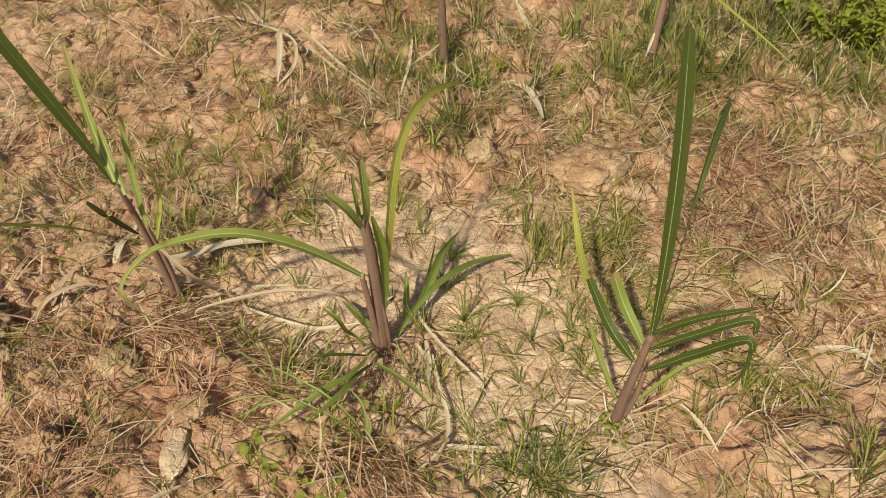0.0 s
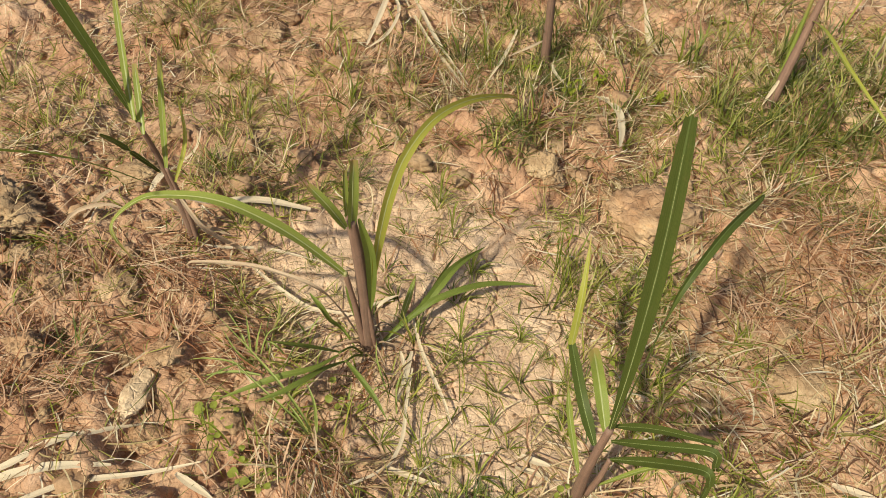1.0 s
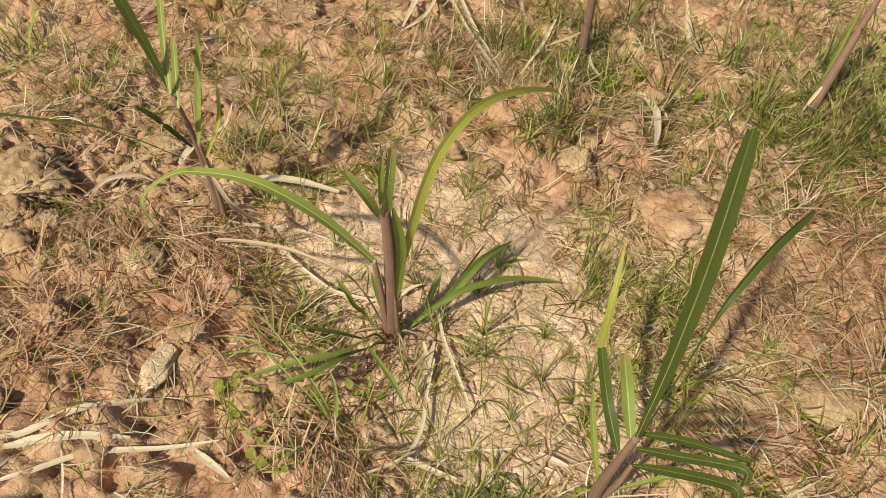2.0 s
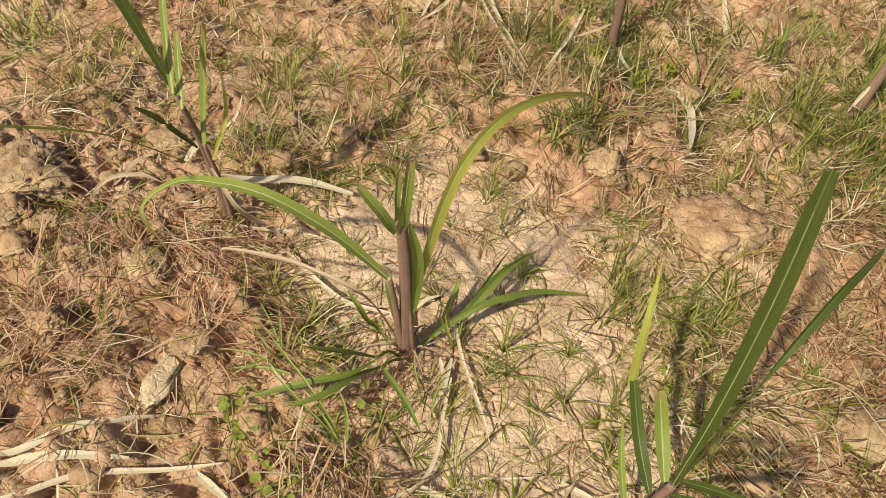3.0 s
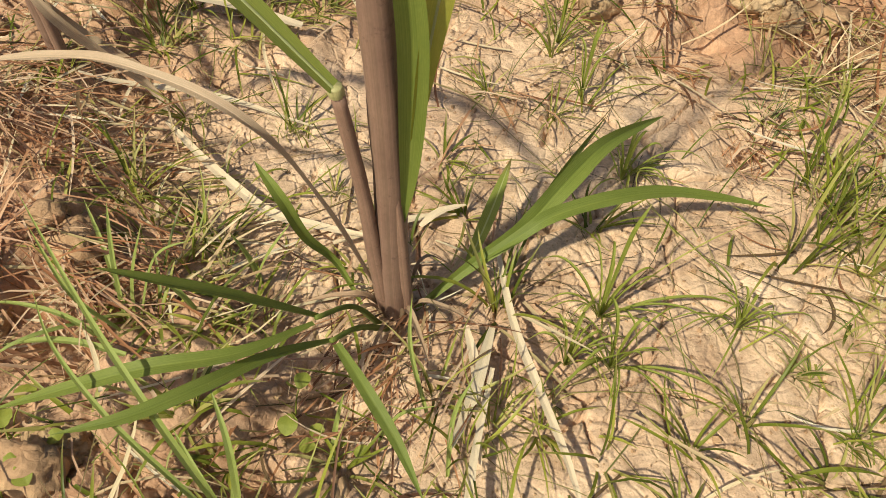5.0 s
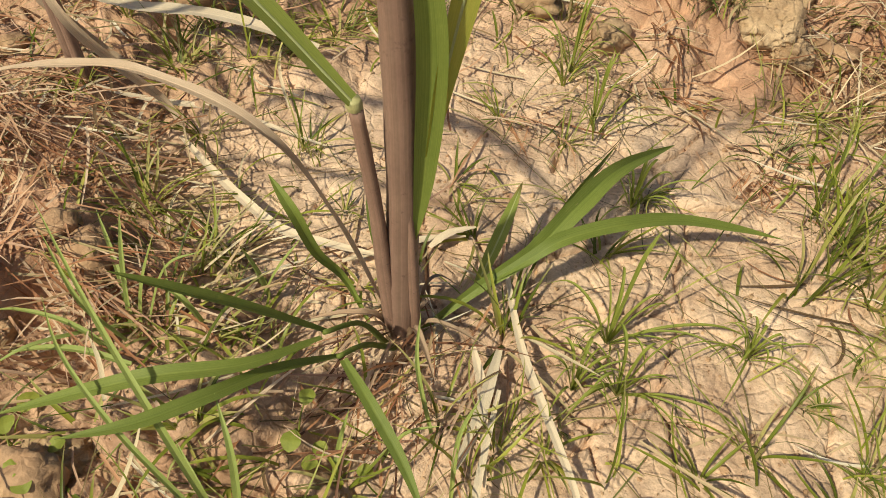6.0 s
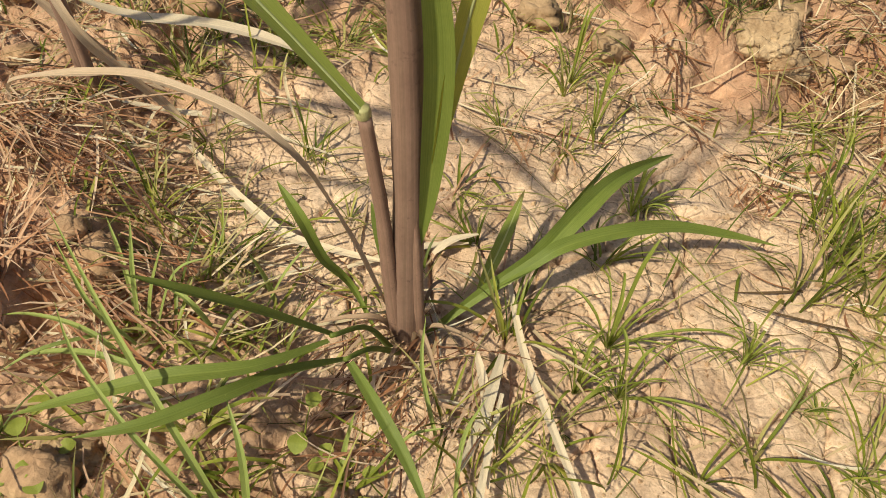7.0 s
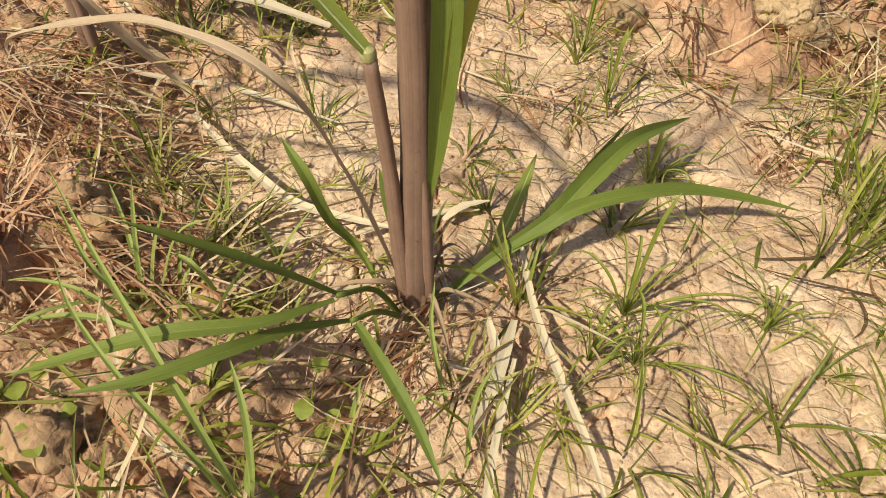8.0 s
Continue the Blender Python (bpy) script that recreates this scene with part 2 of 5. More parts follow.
def blade(points, width, face=(0, 0, 1), fold=0.35, tip=0.0, root=0.45, widest=0.3, twist=0.0, ripple=0.0, n=28, cut=False, seed=0, origin=(0, 0, 0), curl=0.0):
    """A leaf blade along the points: a shallow trough across, narrowing to its root and its tip. twist: degrees from root to tip."""
    rnd = random.Random(seed)
    path = spline(points, n)
    across = (-1.0, -0.55, -0.12, 0.0, 0.12, 0.55, 1.0)
    verts, uvs, faces = [], [], []
    o = Vector(origin)
    wave = [rnd.uniform(0, 6.28) for _ in range(4)]
    for i, p in enumerate(path):
        v = i / (n - 1)
        t = (path[min(i + 1, n - 1)] - path[max(i - 1, 0)]).normalized()
        f = Vector(face)
        side = t.cross(f)
        side = side.normalized() if side.length > 1e-4 else Vector((1, 0, 0))
        side = Matrix.Rotation(radians(twist * v), 3, t) @ side
        up = side.cross(t).normalized()
        if v < widest:
            w = root + (1 - root) * math.sin(v / widest * math.pi / 2)
        else:
            s = (v - widest) / (1 - widest)
            w = 1 - (1 - tip) * s ** (2.2 if not cut else 3.0)
        if cut and v > 0.96:
            w *= 0.9
        w *= width / 2
        for j, a in enumerate(across):
            edge = math.sin(v * 23 + wave[0] + (1.5 if a < 0 else 0)) * 0.6 + math.sin(v * 41 + wave[1] + a) * 0.4
            h = fold * w * (abs(a) ** 1.15) + ripple * w * abs(a) ** 2 * edge + curl * w * a
            jag = rnd.uniform(-0.35, 0.15) * width * 0.4 if cut and i == n - 1 else 0
            verts.append(p + side * (w * a) + up * h + t * jag - o)
            uvs.append((0.5 + a / 2, v))
        if i:
            k = len(across)
            for j in range(k - 1):
                b = (i - 1) * k + j
                faces.append((b, b + 1, b + 1 + k, b + k))
    return mesh_from("blade", verts, faces, uvs)


def rib_line(points, width, face, n=24, origin=(0, 0, 0), twist=0.0, end=0.93):
    """The raised pale rib along a blade's middle."""
    path = spline(points, n)
    o = Vector(origin)
    verts, uvs, faces = [], [], []
    for i, p in enumerate(path):
        v = i / (n - 1)
        t = (path[min(i + 1, n - 1)] - path[max(i - 1, 0)]).normalized()
        side = t.cross(Vector(face)).normalized()
        side = Matrix.Rotation(radians(twist * v), 3, t) @ side
        up = side.cross(t).normalized()
        w = width / 2 * (1 - 0.75 * v)
        for a, h in ((-1, 0.0004), (0, 0.0011), (1, 0.0004)):
            verts.append(p + side * w * a + up * h - o)
            uvs.append((0.5 + a / 2, v))
        if i and v <= end:
            b = (i - 1) * 3
            faces += [(b, b + 1, b + 4, b + 3), (b + 1, b + 2, b + 5, b + 4)]
    return mesh_from("midrib", verts, faces, uvs)


def tube(points, radii, n=26, sides=14, ridge=0.05, flat=1.0, origin=(0, 0, 0), seed=0, open_end=False):
    """A stem or sheath: a ridged tube along the points, with a radius for each."""
    rnd = random.Random(seed)
    path = spline(points, n)
    rr = np.interp(np.linspace(0, len(radii) - 1, n), range(len(radii)), radii)
    grooves = [rnd.uniform(-1, 1) for _ in range(sides)]
    verts, uvs, faces = [], [], []
    o = Vector(origin)
    for i, p in enumerate(path):
        t = (path[min(i + 1, n - 1)] - path[max(i - 1, 0)]).normalized()
        x = t.cross(Vector((0.2, 1, 0))).normalized()
        y = t.cross(x).normalized()
        for j in range(sides + 1):
            a = 2 * math.pi * j / sides
            r = rr[i] * (1 + ridge * grooves[j % sides] + 0.03 * math.sin(i * 1.7 + a * 2))
            verts.append(p + x * (r * math.cos(a)) + y * (r * math.sin(a) * flat) - o)
            uvs.append((j / sides * 0.9, i / (n - 1)))
        if i:
            b, k = (i - 1) * (sides + 1), sides + 1
            faces += [(b + j, b + j + 1, b + j + 1 + k, b + j + k) for j in range(sides)]
    if not open_end:
        last = (n - 1) * (sides + 1)
        faces.append(tuple(range(last, last + sides)))
    return mesh_from("tube", verts, faces, uvs)


def ribbons(roots, az, length, width, rise, droop, segs=5, wob=None, fold=0.3, rest=None):
    """Many narrow blades in one go (numpy): each sets off at az with the slope rise, bends down by droop and comes to rest on rest."""
    roots, az, length, width, rise, droop = (np.asarray(q, float) for q in (roots, az, length, width, rise, droop))
    k = len(az)
    wob = np.zeros(k) if wob is None else np.asarray(wob, float)
    pos = roots.copy()
    verts = np.zeros((k, segs + 1, 3, 3))
    uv = np.zeros((k, segs + 1, 3, 2))
    for i in range(segs + 1):
        v = i / segs
        e = rise - droop * v
        a = az + wob * v
        d = np.stack([np.cos(e) * np.sin(a), np.cos(e) * np.cos(a), np.sin(e)], -1)
        side = np.stack([np.cos(a), -np.sin(a), np.zeros(k)], -1)
        up = np.cross(side, d)
        w = width * (0.75 + 0.5 * v - 1.2 * v**3 if i < segs else 0.04) / 2
        for j, s in enumerate((-1, 0, 1)):
            verts[:, i, j] = pos + side * (w * s)[:, None] - up * (fold * w * (1 - abs(s)))[:, None]
            uv[:, i, j] = ((s + 1) / 2, v)
        pos = pos + d * (length / segs)[:, None]
        if rest is not None:
            low = ground_z(pos[:, 0], pos[:, 1]) + 0.0015 if rest == "ground" else rest
            pos[:, 2] = np.maximum(pos[:, 2], low)
    base = np.arange(k)[:, None] * (segs + 1) * 3
    quads = []
    for i in range(segs):
        for j in (0, 1):
            b = base + i * 3 + j
            quads.append(np.concatenate([b, b + 1, b + 4, b + 3], 1))
    faces = np.stack(quads, 1).reshape(-1, 4)
    return verts.reshape(-1, 3), faces.tolist(), uv.reshape(-1, 2)


# ---- ground ----
def hashed(ix, iy, seed):
    h = (ix.astype(np.int64) * 374761393 + iy.astype(np.int64) * 668265263 + seed * 982451653) & 0x7FFFFFFF
    h = ((h ^ (h >> 13)) * 1274126177) & 0x7FFFFFFF
    return ((h ^ (h >> 16)) & 0xFFFF) / 65535.0


def vnoise(x, y, scale, seed):
    """Smooth value noise from -1 to 1."""
    ca, sa = math.cos(seed * 1.37), math.sin(seed * 1.37)
    x, y = (x * ca - y * sa) * scale + 100.3, (x * sa + y * ca) * scale + 57.7
    ix, iy = np.floor(x), np.floor(y)
    fx, fy = x - ix, y - iy
    fx, fy = fx * fx * (3 - 2 * fx), fy * fy * (3 - 2 * fy)
    a, b = hashed(ix, iy, seed), hashed(ix + 1, iy, seed)
    c, d = hashed(ix, iy + 1, seed), hashed(ix + 1, iy + 1, seed)
    return 2 * ((a * (1 - fx) + b * fx) * (1 - fy) + (c * (1 - fx) + d * fx) * fy) - 1


def cells(x, y, scale, seed):
    """Distance to the nearest border between jittered cells, in metres."""
    x, y = x * scale, y * scale
    ix, iy = np.floor(x), np.floor(y)
    best, second = np.full(x.shape, 9.0), np.full(x.shape, 9.0)
    for dx in (-1, 0, 1):
        for dy in (-1, 0, 1):
            cx, cy = ix + dx, iy + dy
            px, py = cx + hashed(cx, cy, seed), cy + hashed(cx, cy, seed + 7)
            d = np.hypot(x - px, y - py)
            second = np.where(d < best, best, np.minimum(second, d))
            best = np.minimum(best, d)
    return (second - best) / (2 * scale)


def step(v, a, b):
    s = np.clip((v - a) / (b - a), 0, 1)
    return s * s * (3 - 2 * s)


def looseness(x, y):
    """1 where the soil is loose and cloddy, 0 on the smooth dried crust."""
    wx, wy = x + 0.10 * vnoise(x, y, 3.1, 41), y + 0.10 * vnoise(x, y, 3.1, 42)
    left = step(-wx - 0.10 * wy, 0.20, 0.42) * (1 - 0.25 * step(wy, 0.1, 0.5))
    back = 0.95 * step(wy - 0.25 * wx, 0.42, 0.66)
    right = 0.85 * step(wx, 0.36, 0.52) * step(wy, 0.16, 0.34)
    front = 0.85 * step(-wy - 0.5 * wx, 0.06, 0.17)
    aside = 0.8 * step(wx + 0.3 * wy, 0.50, 0.74)
    return np.clip(np.maximum.reduce([left, back, right, front, aside]) + 0.12 * vnoise(x, y, 5, 43), 0, 1)


# hollows and heaps: x, y, radius, height
RELIEF = [(-0.270, -0.392, 0.045, -0.060), (-0.30, -0.33, 0.05, 0.025), (-0.845, -0.095, 0.06, -0.075), (0.21, 0.43, 0.035, -0.028), (0.44, 0.66, 0.12, 0.02), (0.335, 0.60, 0.035, -0.04), (0.40, 0.545, 0.03, -0.03), (0.11, 0.70, 0.09, 0.03),
          (-0.56, -0.12, 0.12, 0.03), (-0.34, -0.21, 0.05, 0.028), (-0.92, -0.10, 0.10, 0.04), (0.0, -0.11, 0.06, -0.03), (-0.28, -0.16, 0.03, -0.012),
          (-0.50, -0.32, 0.10, 0.02), (0.50, 0.66, 0.03, -0.04), (0.72, 0.36, 0.10, 0.03), (-0.05, 0.85, 0.20, 0.02),
          (0.64, -0.20, 0.045, -0.03), (0.62, 0.33, 0.05, -0.03), (0.57, 0.45, 0.04, -0.03), (0.80, 0.62, 0.05, -0.03), (0.22, 0.97, 0.05, -0.03), (0.08, 0.60, 0.03, -0.02), (0.69, 0.55, 0.04, -0.03), (0.84, 1.36, 0.07, -0.06), (0.93, 0.72, 0.05, -0.03), (0.98, 0.48, 0.05, -0.025), (0.75, 0.80, 0.05, -0.03)]


def crumble(x, y, scale, seed):
    """Rounded crumbs of uneven height, 0 to 1, with gaps between them."""
    ix, iy = np.floor(x * scale), np.floor(y * scale)
    out = np.zeros_like(x)
    for dx in (-1, 0, 1):
        for dy in (-1, 0, 1):
            cx, cy = ix + dx, iy + dy
            px, py = cx + hashed(cx, cy, seed), cy + hashed(cx, cy, seed + 7)
            size = 0.35 + 0.55 * hashed(cx, cy, seed + 3)
            d = np.hypot(x * scale - px, y * scale - py) / size
            out = np.maximum(out, size * np.sqrt(np.clip(1 - d**2, 0, 1)))
    return out


def ground_z(x, y):
    x, y = np.asarray(x, float), np.asarray(y, float)
    near = 1 - step(np.hypot(x, y - 0.4), 6, 20)
    fine_soil = 1 - step(0.6 * np.maximum(np.abs(x - 0.12), np.abs(y - 0.15)) + 0.4 * np.hypot(x - 0.12, y - 0.15) + 0.20 * vnoise(x, y, 1.6, 72), 1.60, 2.05)
    loose = looseness(x, y) * fine_soil
    z = 0.010 * vnoise(x, y, 1.7, 1) + 0.006 * vnoise(x, y, 4.1, 2) + (1 - fine_soil) * (0.014 * vnoise(x, y, 2.3, 71) + (1 - step(np.hypot(x, y - 0.4), 2.2, 3.6)) * (0.030 * vnoise(x, y, 4.5, 73) + 0.030 * crumble(x, y, 5.5, 91) - 0.012))
    for bx, by, r, h in RELIEF:
        z = z + h * np.exp(-((x - bx) ** 2 + (y - by) ** 2) / r**2)
    wx, wy = x + 0.012 * vnoise(x, y, 22, 8), y + 0.012 * vnoise(x, y, 22, 9)
    lumps = vnoise(wx, wy, 7, 3) * 0.024 + (1 - np.abs(vnoise(wx, wy, 17, 4))) * 0.018 + vnoise(wx, wy, 38, 5) * 0.007 + vnoise(x, y, 80, 6) * 0.003
    broken = step(vnoise(x, y, 4.3, 51) + 0.7 * vnoise(x, y, 10, 52), -0.6, 0.25)
    z = z + loose * (lumps - 0.032 + broken * (crumble(wx, wy, 14, 61) * 0.050 + crumble(wx, wy, 31, 63) * 0.030) + (0.25 + 0.75 * broken) * crumble(x, y, 70, 64) * 0.007)
    crust = (1 - loose) * fine_soil
    z = z + crust * (0.0034 * vnoise(x, y, 12, 10) + 0.0017 * vnoise(x, y, 31, 11) + 0.0010 * vnoise(x, y, 75, 12) + 0.0008 * vnoise(x, y, 160, 17))
    kx, ky = x + 0.010 * vnoise(x, y, 14, 13) + 0.0016 * vnoise(x, y, 110, 15), y + 0.010 * vnoise(x, y, 14, 14) + 0.0016 * vnoise(x, y, 110, 16)
    gap, fine = cells(kx, ky, 10.5, 21), cells(kx, ky, 27.0, 25)
    some = step(vnoise(x, y, 6.5, 22) + 0.6 * vnoise(x, y, 19, 23), -0.75, -0.25)
    few = step(vnoise(x, y, 8, 26) + 0.4 * vnoise(x, y, 21, 27), -0.15, 0.2)
    z = z - crust * (some * 0.013 * np.exp(-((gap / 0.0016) ** 2)) + few * 0.0048 * np.exp(-((fine / 0.0012) ** 2)))
    z = z + crust * few * 0.0013 * crumble(x, y, 90, 67)
    return z * near + 0.25 * (1 - near) * vnoise(x, y, 0.05, 30)


def height(x, y):
    return float(ground_z(np.array([x]), np.array([y]))[0])


def graded(lo, hi, fine, mid, far):
    """Grid lines: fine between lo and hi, then wider and wider out to far."""
    c = list(np.arange(lo, hi + 1e-6, fine))
    for sign in (-1, 1):
        at, s = (lo if sign < 0 else hi), fine
        while abs(at) < far:
            s = min(s * 1.03, mid) if abs(at - (lo if sign < 0 else hi)) < 1.4 else s * 1.055
            at += sign * s
            c.append(at)
    return np.array(sorted(c))


def build_ground():
    gx, gy = graded(-0.16, 0.40, 0.0022, 0.0092, 90), graded(-0.22, 0.46, 0.0022, 0.0092, 90)
    xx, yy = np.meshgrid(gx, gy)
    zz = ground_z(xx, yy)
    nx, ny = len(gx), len(gy)
    verts = np.stack([xx, yy, zz], -1).reshape(-1, 3)
    b = (np.arange(ny - 1)[:, None] * nx + np.arange(nx - 1)[None]).reshape(-1, 1)
    faces = np.concatenate([b, b + 1, b + 1 + nx, b + nx], 1)
    me = bpy.data.meshes.new("ground")
    me.vertices.add(len(verts))
    me.vertices.foreach_set("co", verts.ravel().astype(np.float32))
    me.loops.add(faces.size)
    me.loops.foreach_set("vertex_index", faces.ravel().astype(np.int32))
    me.polygons.add(len(faces))
    me.polygons.foreach_set("loop_start", np.arange(0, faces.size, 4, dtype=np.int32))
    me.polygons.foreach_set("use_smooth", np.ones(len(faces), dtype=bool))
    me.attributes.new("loose", "FLOAT", "POINT").data.foreach_set("value", looseness(xx, yy).ravel().astype(np.float32))
    me.update(calc_edges=True)
    me.materials.append(SOIL)
    return tagged(new("ground", me), "dry cracked tan soil, crusted in patches and cloddy in others", "soil", kind="structure")


build_ground()


# ---- sugarcane plants ----
def leaf(plant, points, width, material=CANE_LEAF, face=(0, 0, 1), label="", rib=0.10, name="leaf", **shape):
    at = plant.location
    seed = int(abs(points[-1][0] * 977 + points[-1][1] * 613 + points[-1][2] * 389) * 10)
    ob = part(name, blade(points, width, face, origin=at, seed=seed, **shape), material, plant, label)
    if rib:
        part("midrib", rib_line(points, width * (rib if material is not CANE_LEAF_DARK else 0.03), face, origin=at, twist=shape.get("twist", 0.0)), RIB, ob)
    return ob


def sheath(plant, points, radii, material=SHEATH, name="sheath", label="", **shape):
    return part(name, tube(points, radii, origin=plant.location, **shape), material, plant, label)


def collar(plant, at, way, r):
    p, w = Vector(at), Vector(way).normalized()
    return part("collar", tube([p - w * 0.004, p, p + w * 0.004], [r * 0.98, r * 1.08, r * 0.95], n=7, sides=10, origin=plant.location), COLLAR, plant, "pale leaf collar")


CAM_SIDE = (0.35, -0.75, 0.55)
TURNED = (0.75, -0.25, 0.5)

# the plant in the middle
mid = thing("sugarcane_plant", (0, 0.02, 0), "young sugarcane plant with a purple-brown stem and clipped upright leaves", "sugarcane", "sugarcane plants in the field")
sheath(mid, [(0.002, 0.022, -0.03), (0.0, 0.021, 0.06), (0.001, 0.022, 0.2), (0.001, 0.019, 0.33), (-0.003, 0.015, 0.425)], [0.0150, 0.0138, 0.0126, 0.0115, 0.009], name="stem", label="purple-brown sheathed stem", ridge=0.02, sides=20)
sheath(mid, [(-0.006, 0.015, 0.0), (-0.010, 0.010, 0.09), (-0.012, 0.005, 0.18), (-0.015, -0.006, 0.285)], [0.0095, 0.0082, 0.0066, 0.0058], flat=0.8, seed=1, ridge=0.03)
sheath(mid, [(0.012, 0.022, 0.0), (0.010, 0.019, 0.12), (0.006, 0.018, 0.24)], [0.0085, 0.0072, 0.002], flat=0.7, seed=2, ridge=0.03)
collar(mid, (-0.015, -0.007, 0.287), (-0.1, -0.1, 1), 0.0054)
leaf(mid, [(-0.015, -0.009, 0.290), (-0.087, -0.025, 0.358), (-0.148, -0.043, 0.404), (-0.215, -0.062, 0.432), (-0.293, -0.078, 0.423), (-0.374, -0.103, 0.396), (-0.422, -0.150, 0.339), (-0.375, -0.163, 0.271)], 0.0245, n=48, widest=0.25, root=0.5, fold=0.22, label="long arching green leaf with a pale midrib")
leaf(mid, [(0.020, 0.028, 0.235), (0.027, 0.034, 0.305), (0.033, 0.050, 0.375), (0.037, 0.082, 0.445), (0.043, 0.130, 0.498), (0.057, 0.208, 0.525), (0.081, 0.303, 0.506), (0.110, 0.415, 0.445), (0.122, 0.460, 0.405)], 0.021, face=(0.75, -0.35, 0.55), n=40, widest=0.3, root=0.35, fold=0.25, label="yellowing green leaf arching over", material=CANE_LEAF_YELLOW)
leaf(mid, [(0.013, 0.020, 0.14), (0.018, 0.025, 0.22), (0.021, 0.026, 0.33), (0.012, 0.018, 0.43)], 0.020, face=(0.6, -0.7, 0.35), root=0.06, widest=0.6, tip=0.25, fold=0.5, material=SHOOT_LEAF, label="half-rolled green inner leaf", rib=0)
leaf(mid, [(0.001, 0.008, 0.41), (0.004, 0.016, 0.47), (-0.004, 0.043, 0.54)], 0.020, face=TURNED, tip=0.75, root=0.6, cut=True, n=16, label="upright leaf cut straight across")
leaf(mid, [(-0.010, 0.016, 0.40), (-0.016, 0.024, 0.46), (-0.022, 0.040, 0.51)], 0.011, face=TURNED, tip=0.6, root=0.5, cut=True, n=14, rib=0)
leaf(mid, [(-0.004, 0.0, 0.415), (-0.020, -0.016, 0.475), (-0.050, -0.024, 0.520)], 0.017, face=TURNED, tip=0.6, root=0.5, cut=True, n=14)
leaf(mid, [(-0.016, 0.018, 0.02), (-0.034, -0.014, 0.165), (-0.052, -0.052, 0.275), (-0.125, -0.066, 0.292), (-0.215, -0.067, 0.262), (-0.335, -0.076, 0.206), (-0.352, -0.080, 0.180)], 0.0082, material=DRY_LEAF_BROWN, n=52, root=0.35, widest=0.6, fold=0.7, ripple=0.35, tip=0.25, rib=0, label="dead tan leaf bent over and drying", face=(0.1, -0.2, 1))
# its low side shoots
leaf(mid, [(0.014, 0.032, 0.0), (0.042, 0.081, 0.035), (0.066, 0.120, 0.058), (0.075, 0.139, 0.070), (0.085, 0.187, 0.088), (0.096, 0.248, 0.092), (0.120, 0.347, 0.062)], 0.020, rib=0, material=SHOOT_LEAF, face=(0.35, -0.5, 0.7), root=0.25, widest=0.65, fold=0.55, ripple=0.25, label="broad green shoot leaf")
leaf(mid, [(0.042, 0.081, 0.035), (0.071, 0.121, 0.060), (0.090, 0.149, 0.075), (0.125, 0.197, 0.075), (0.165, 0.252, 0.058), (0.215, 0.298, 0.036), (0.262, 0.330, 0.020)], 0.0145, rib=0, material=SHOOT_LEAF, face=(0.2, -0.3, 1), root=0.3, widest=0.4, fold=0.4, ripple=0.25, twist=12, label="broad green shoot leaf")
leaf(mid, [(0.063, 0.127, 0.050), (0.072, 0.141, 0.062), (0.071, 0.207, 0.072), (0.064, 0.332, 0.045)], 0.009, rib=0, material=SHOOT_LEAF, face=(0.35, -0.5, 0.7), root=0.4, widest=0.3, fold=0.8, n=24)
leaf(mid, [(0.034, 0.092, 0.016), (0.028, 0.145, 0.045), (0.015, 0.205, 0.060)], 0.014, root=0.4, widest=0.4, rib=0)
leaf(mid, [(-0.004, -0.077, 0.110), (-0.020, -0.135, 0.135), (-0.062, -0.182, 0.142), (-0.112, -0.222, 0.120), (-0.165, -0.260, 0.090)], 0.014, root=0.3, widest=0.5, fold=0.25, material=SHOOT_LEAF, rib=0)
leaf(mid, [(0.004, -0.066, 0.077), (-0.012, -0.116, 0.110), (-0.020, -0.168, 0.140), (-0.040, -0.214, 0.150), (-0.072, -0.250, 0.150)], 0.013, root=0.3, widest=0.5, fold=0.25, material=SHOOT_LEAF, rib=0)
leaf(mid, [(-0.009, -0.064, 0.095), (-0.035, -0.110, 0.160), (-0.058, -0.145, 0.205), (-0.080, -0.170, 0.235)], 0.011, root=0.5, widest=0.4, fold=0.6, material=SHOOT_LEAF, rib=0)
leaf(mid, [(0.011, -0.072, 0.085), (0.056, -0.092, 0.085), (0.095, -0.108, 0.070), (0.133, -0.128, 0.050)], 0.011, root=0.6, widest=0.4, fold=0.3, material=SHOOT_LEAF, rib=0)
leaf(mid, [(-0.02, 0.0, 0.01), (-0.055, 0.008, 0.05), (-0.070, -0.008, 0.095), (-0.080, -0.016, 0.145), (-0.110, -0.010, 0.170)], 0.010, root=0.25, widest=0.75, fold=0.5, rib=0, material=SHOOT_LEAF, face=(0.3, -0.4, 1))
leaf(mid, [(-0.016, 0.030, 0.03), (-0.060, 0.068, 0.035), (-0.120, 0.118, 0.03)], 0.018, root=0.4, widest=0.5, material=SHOOT_LEAF, rib=0)
for a, b, c in (((0.004, 0.0, 0.0), (0.006, -0.04, 0.06), (0.006, -0.072, 0.085)), ((-0.004, 0.0, 0.0), (-0.006, -0.03, 0.07), (-0.008, -0.070, 0.105))):
    sheath(mid, [a, b, c], [0.0032, 0.0024, 0.0022], n=12, sides=8, material=SHOOT_LEAF, name="shoot_stem", label="green shoot stem")

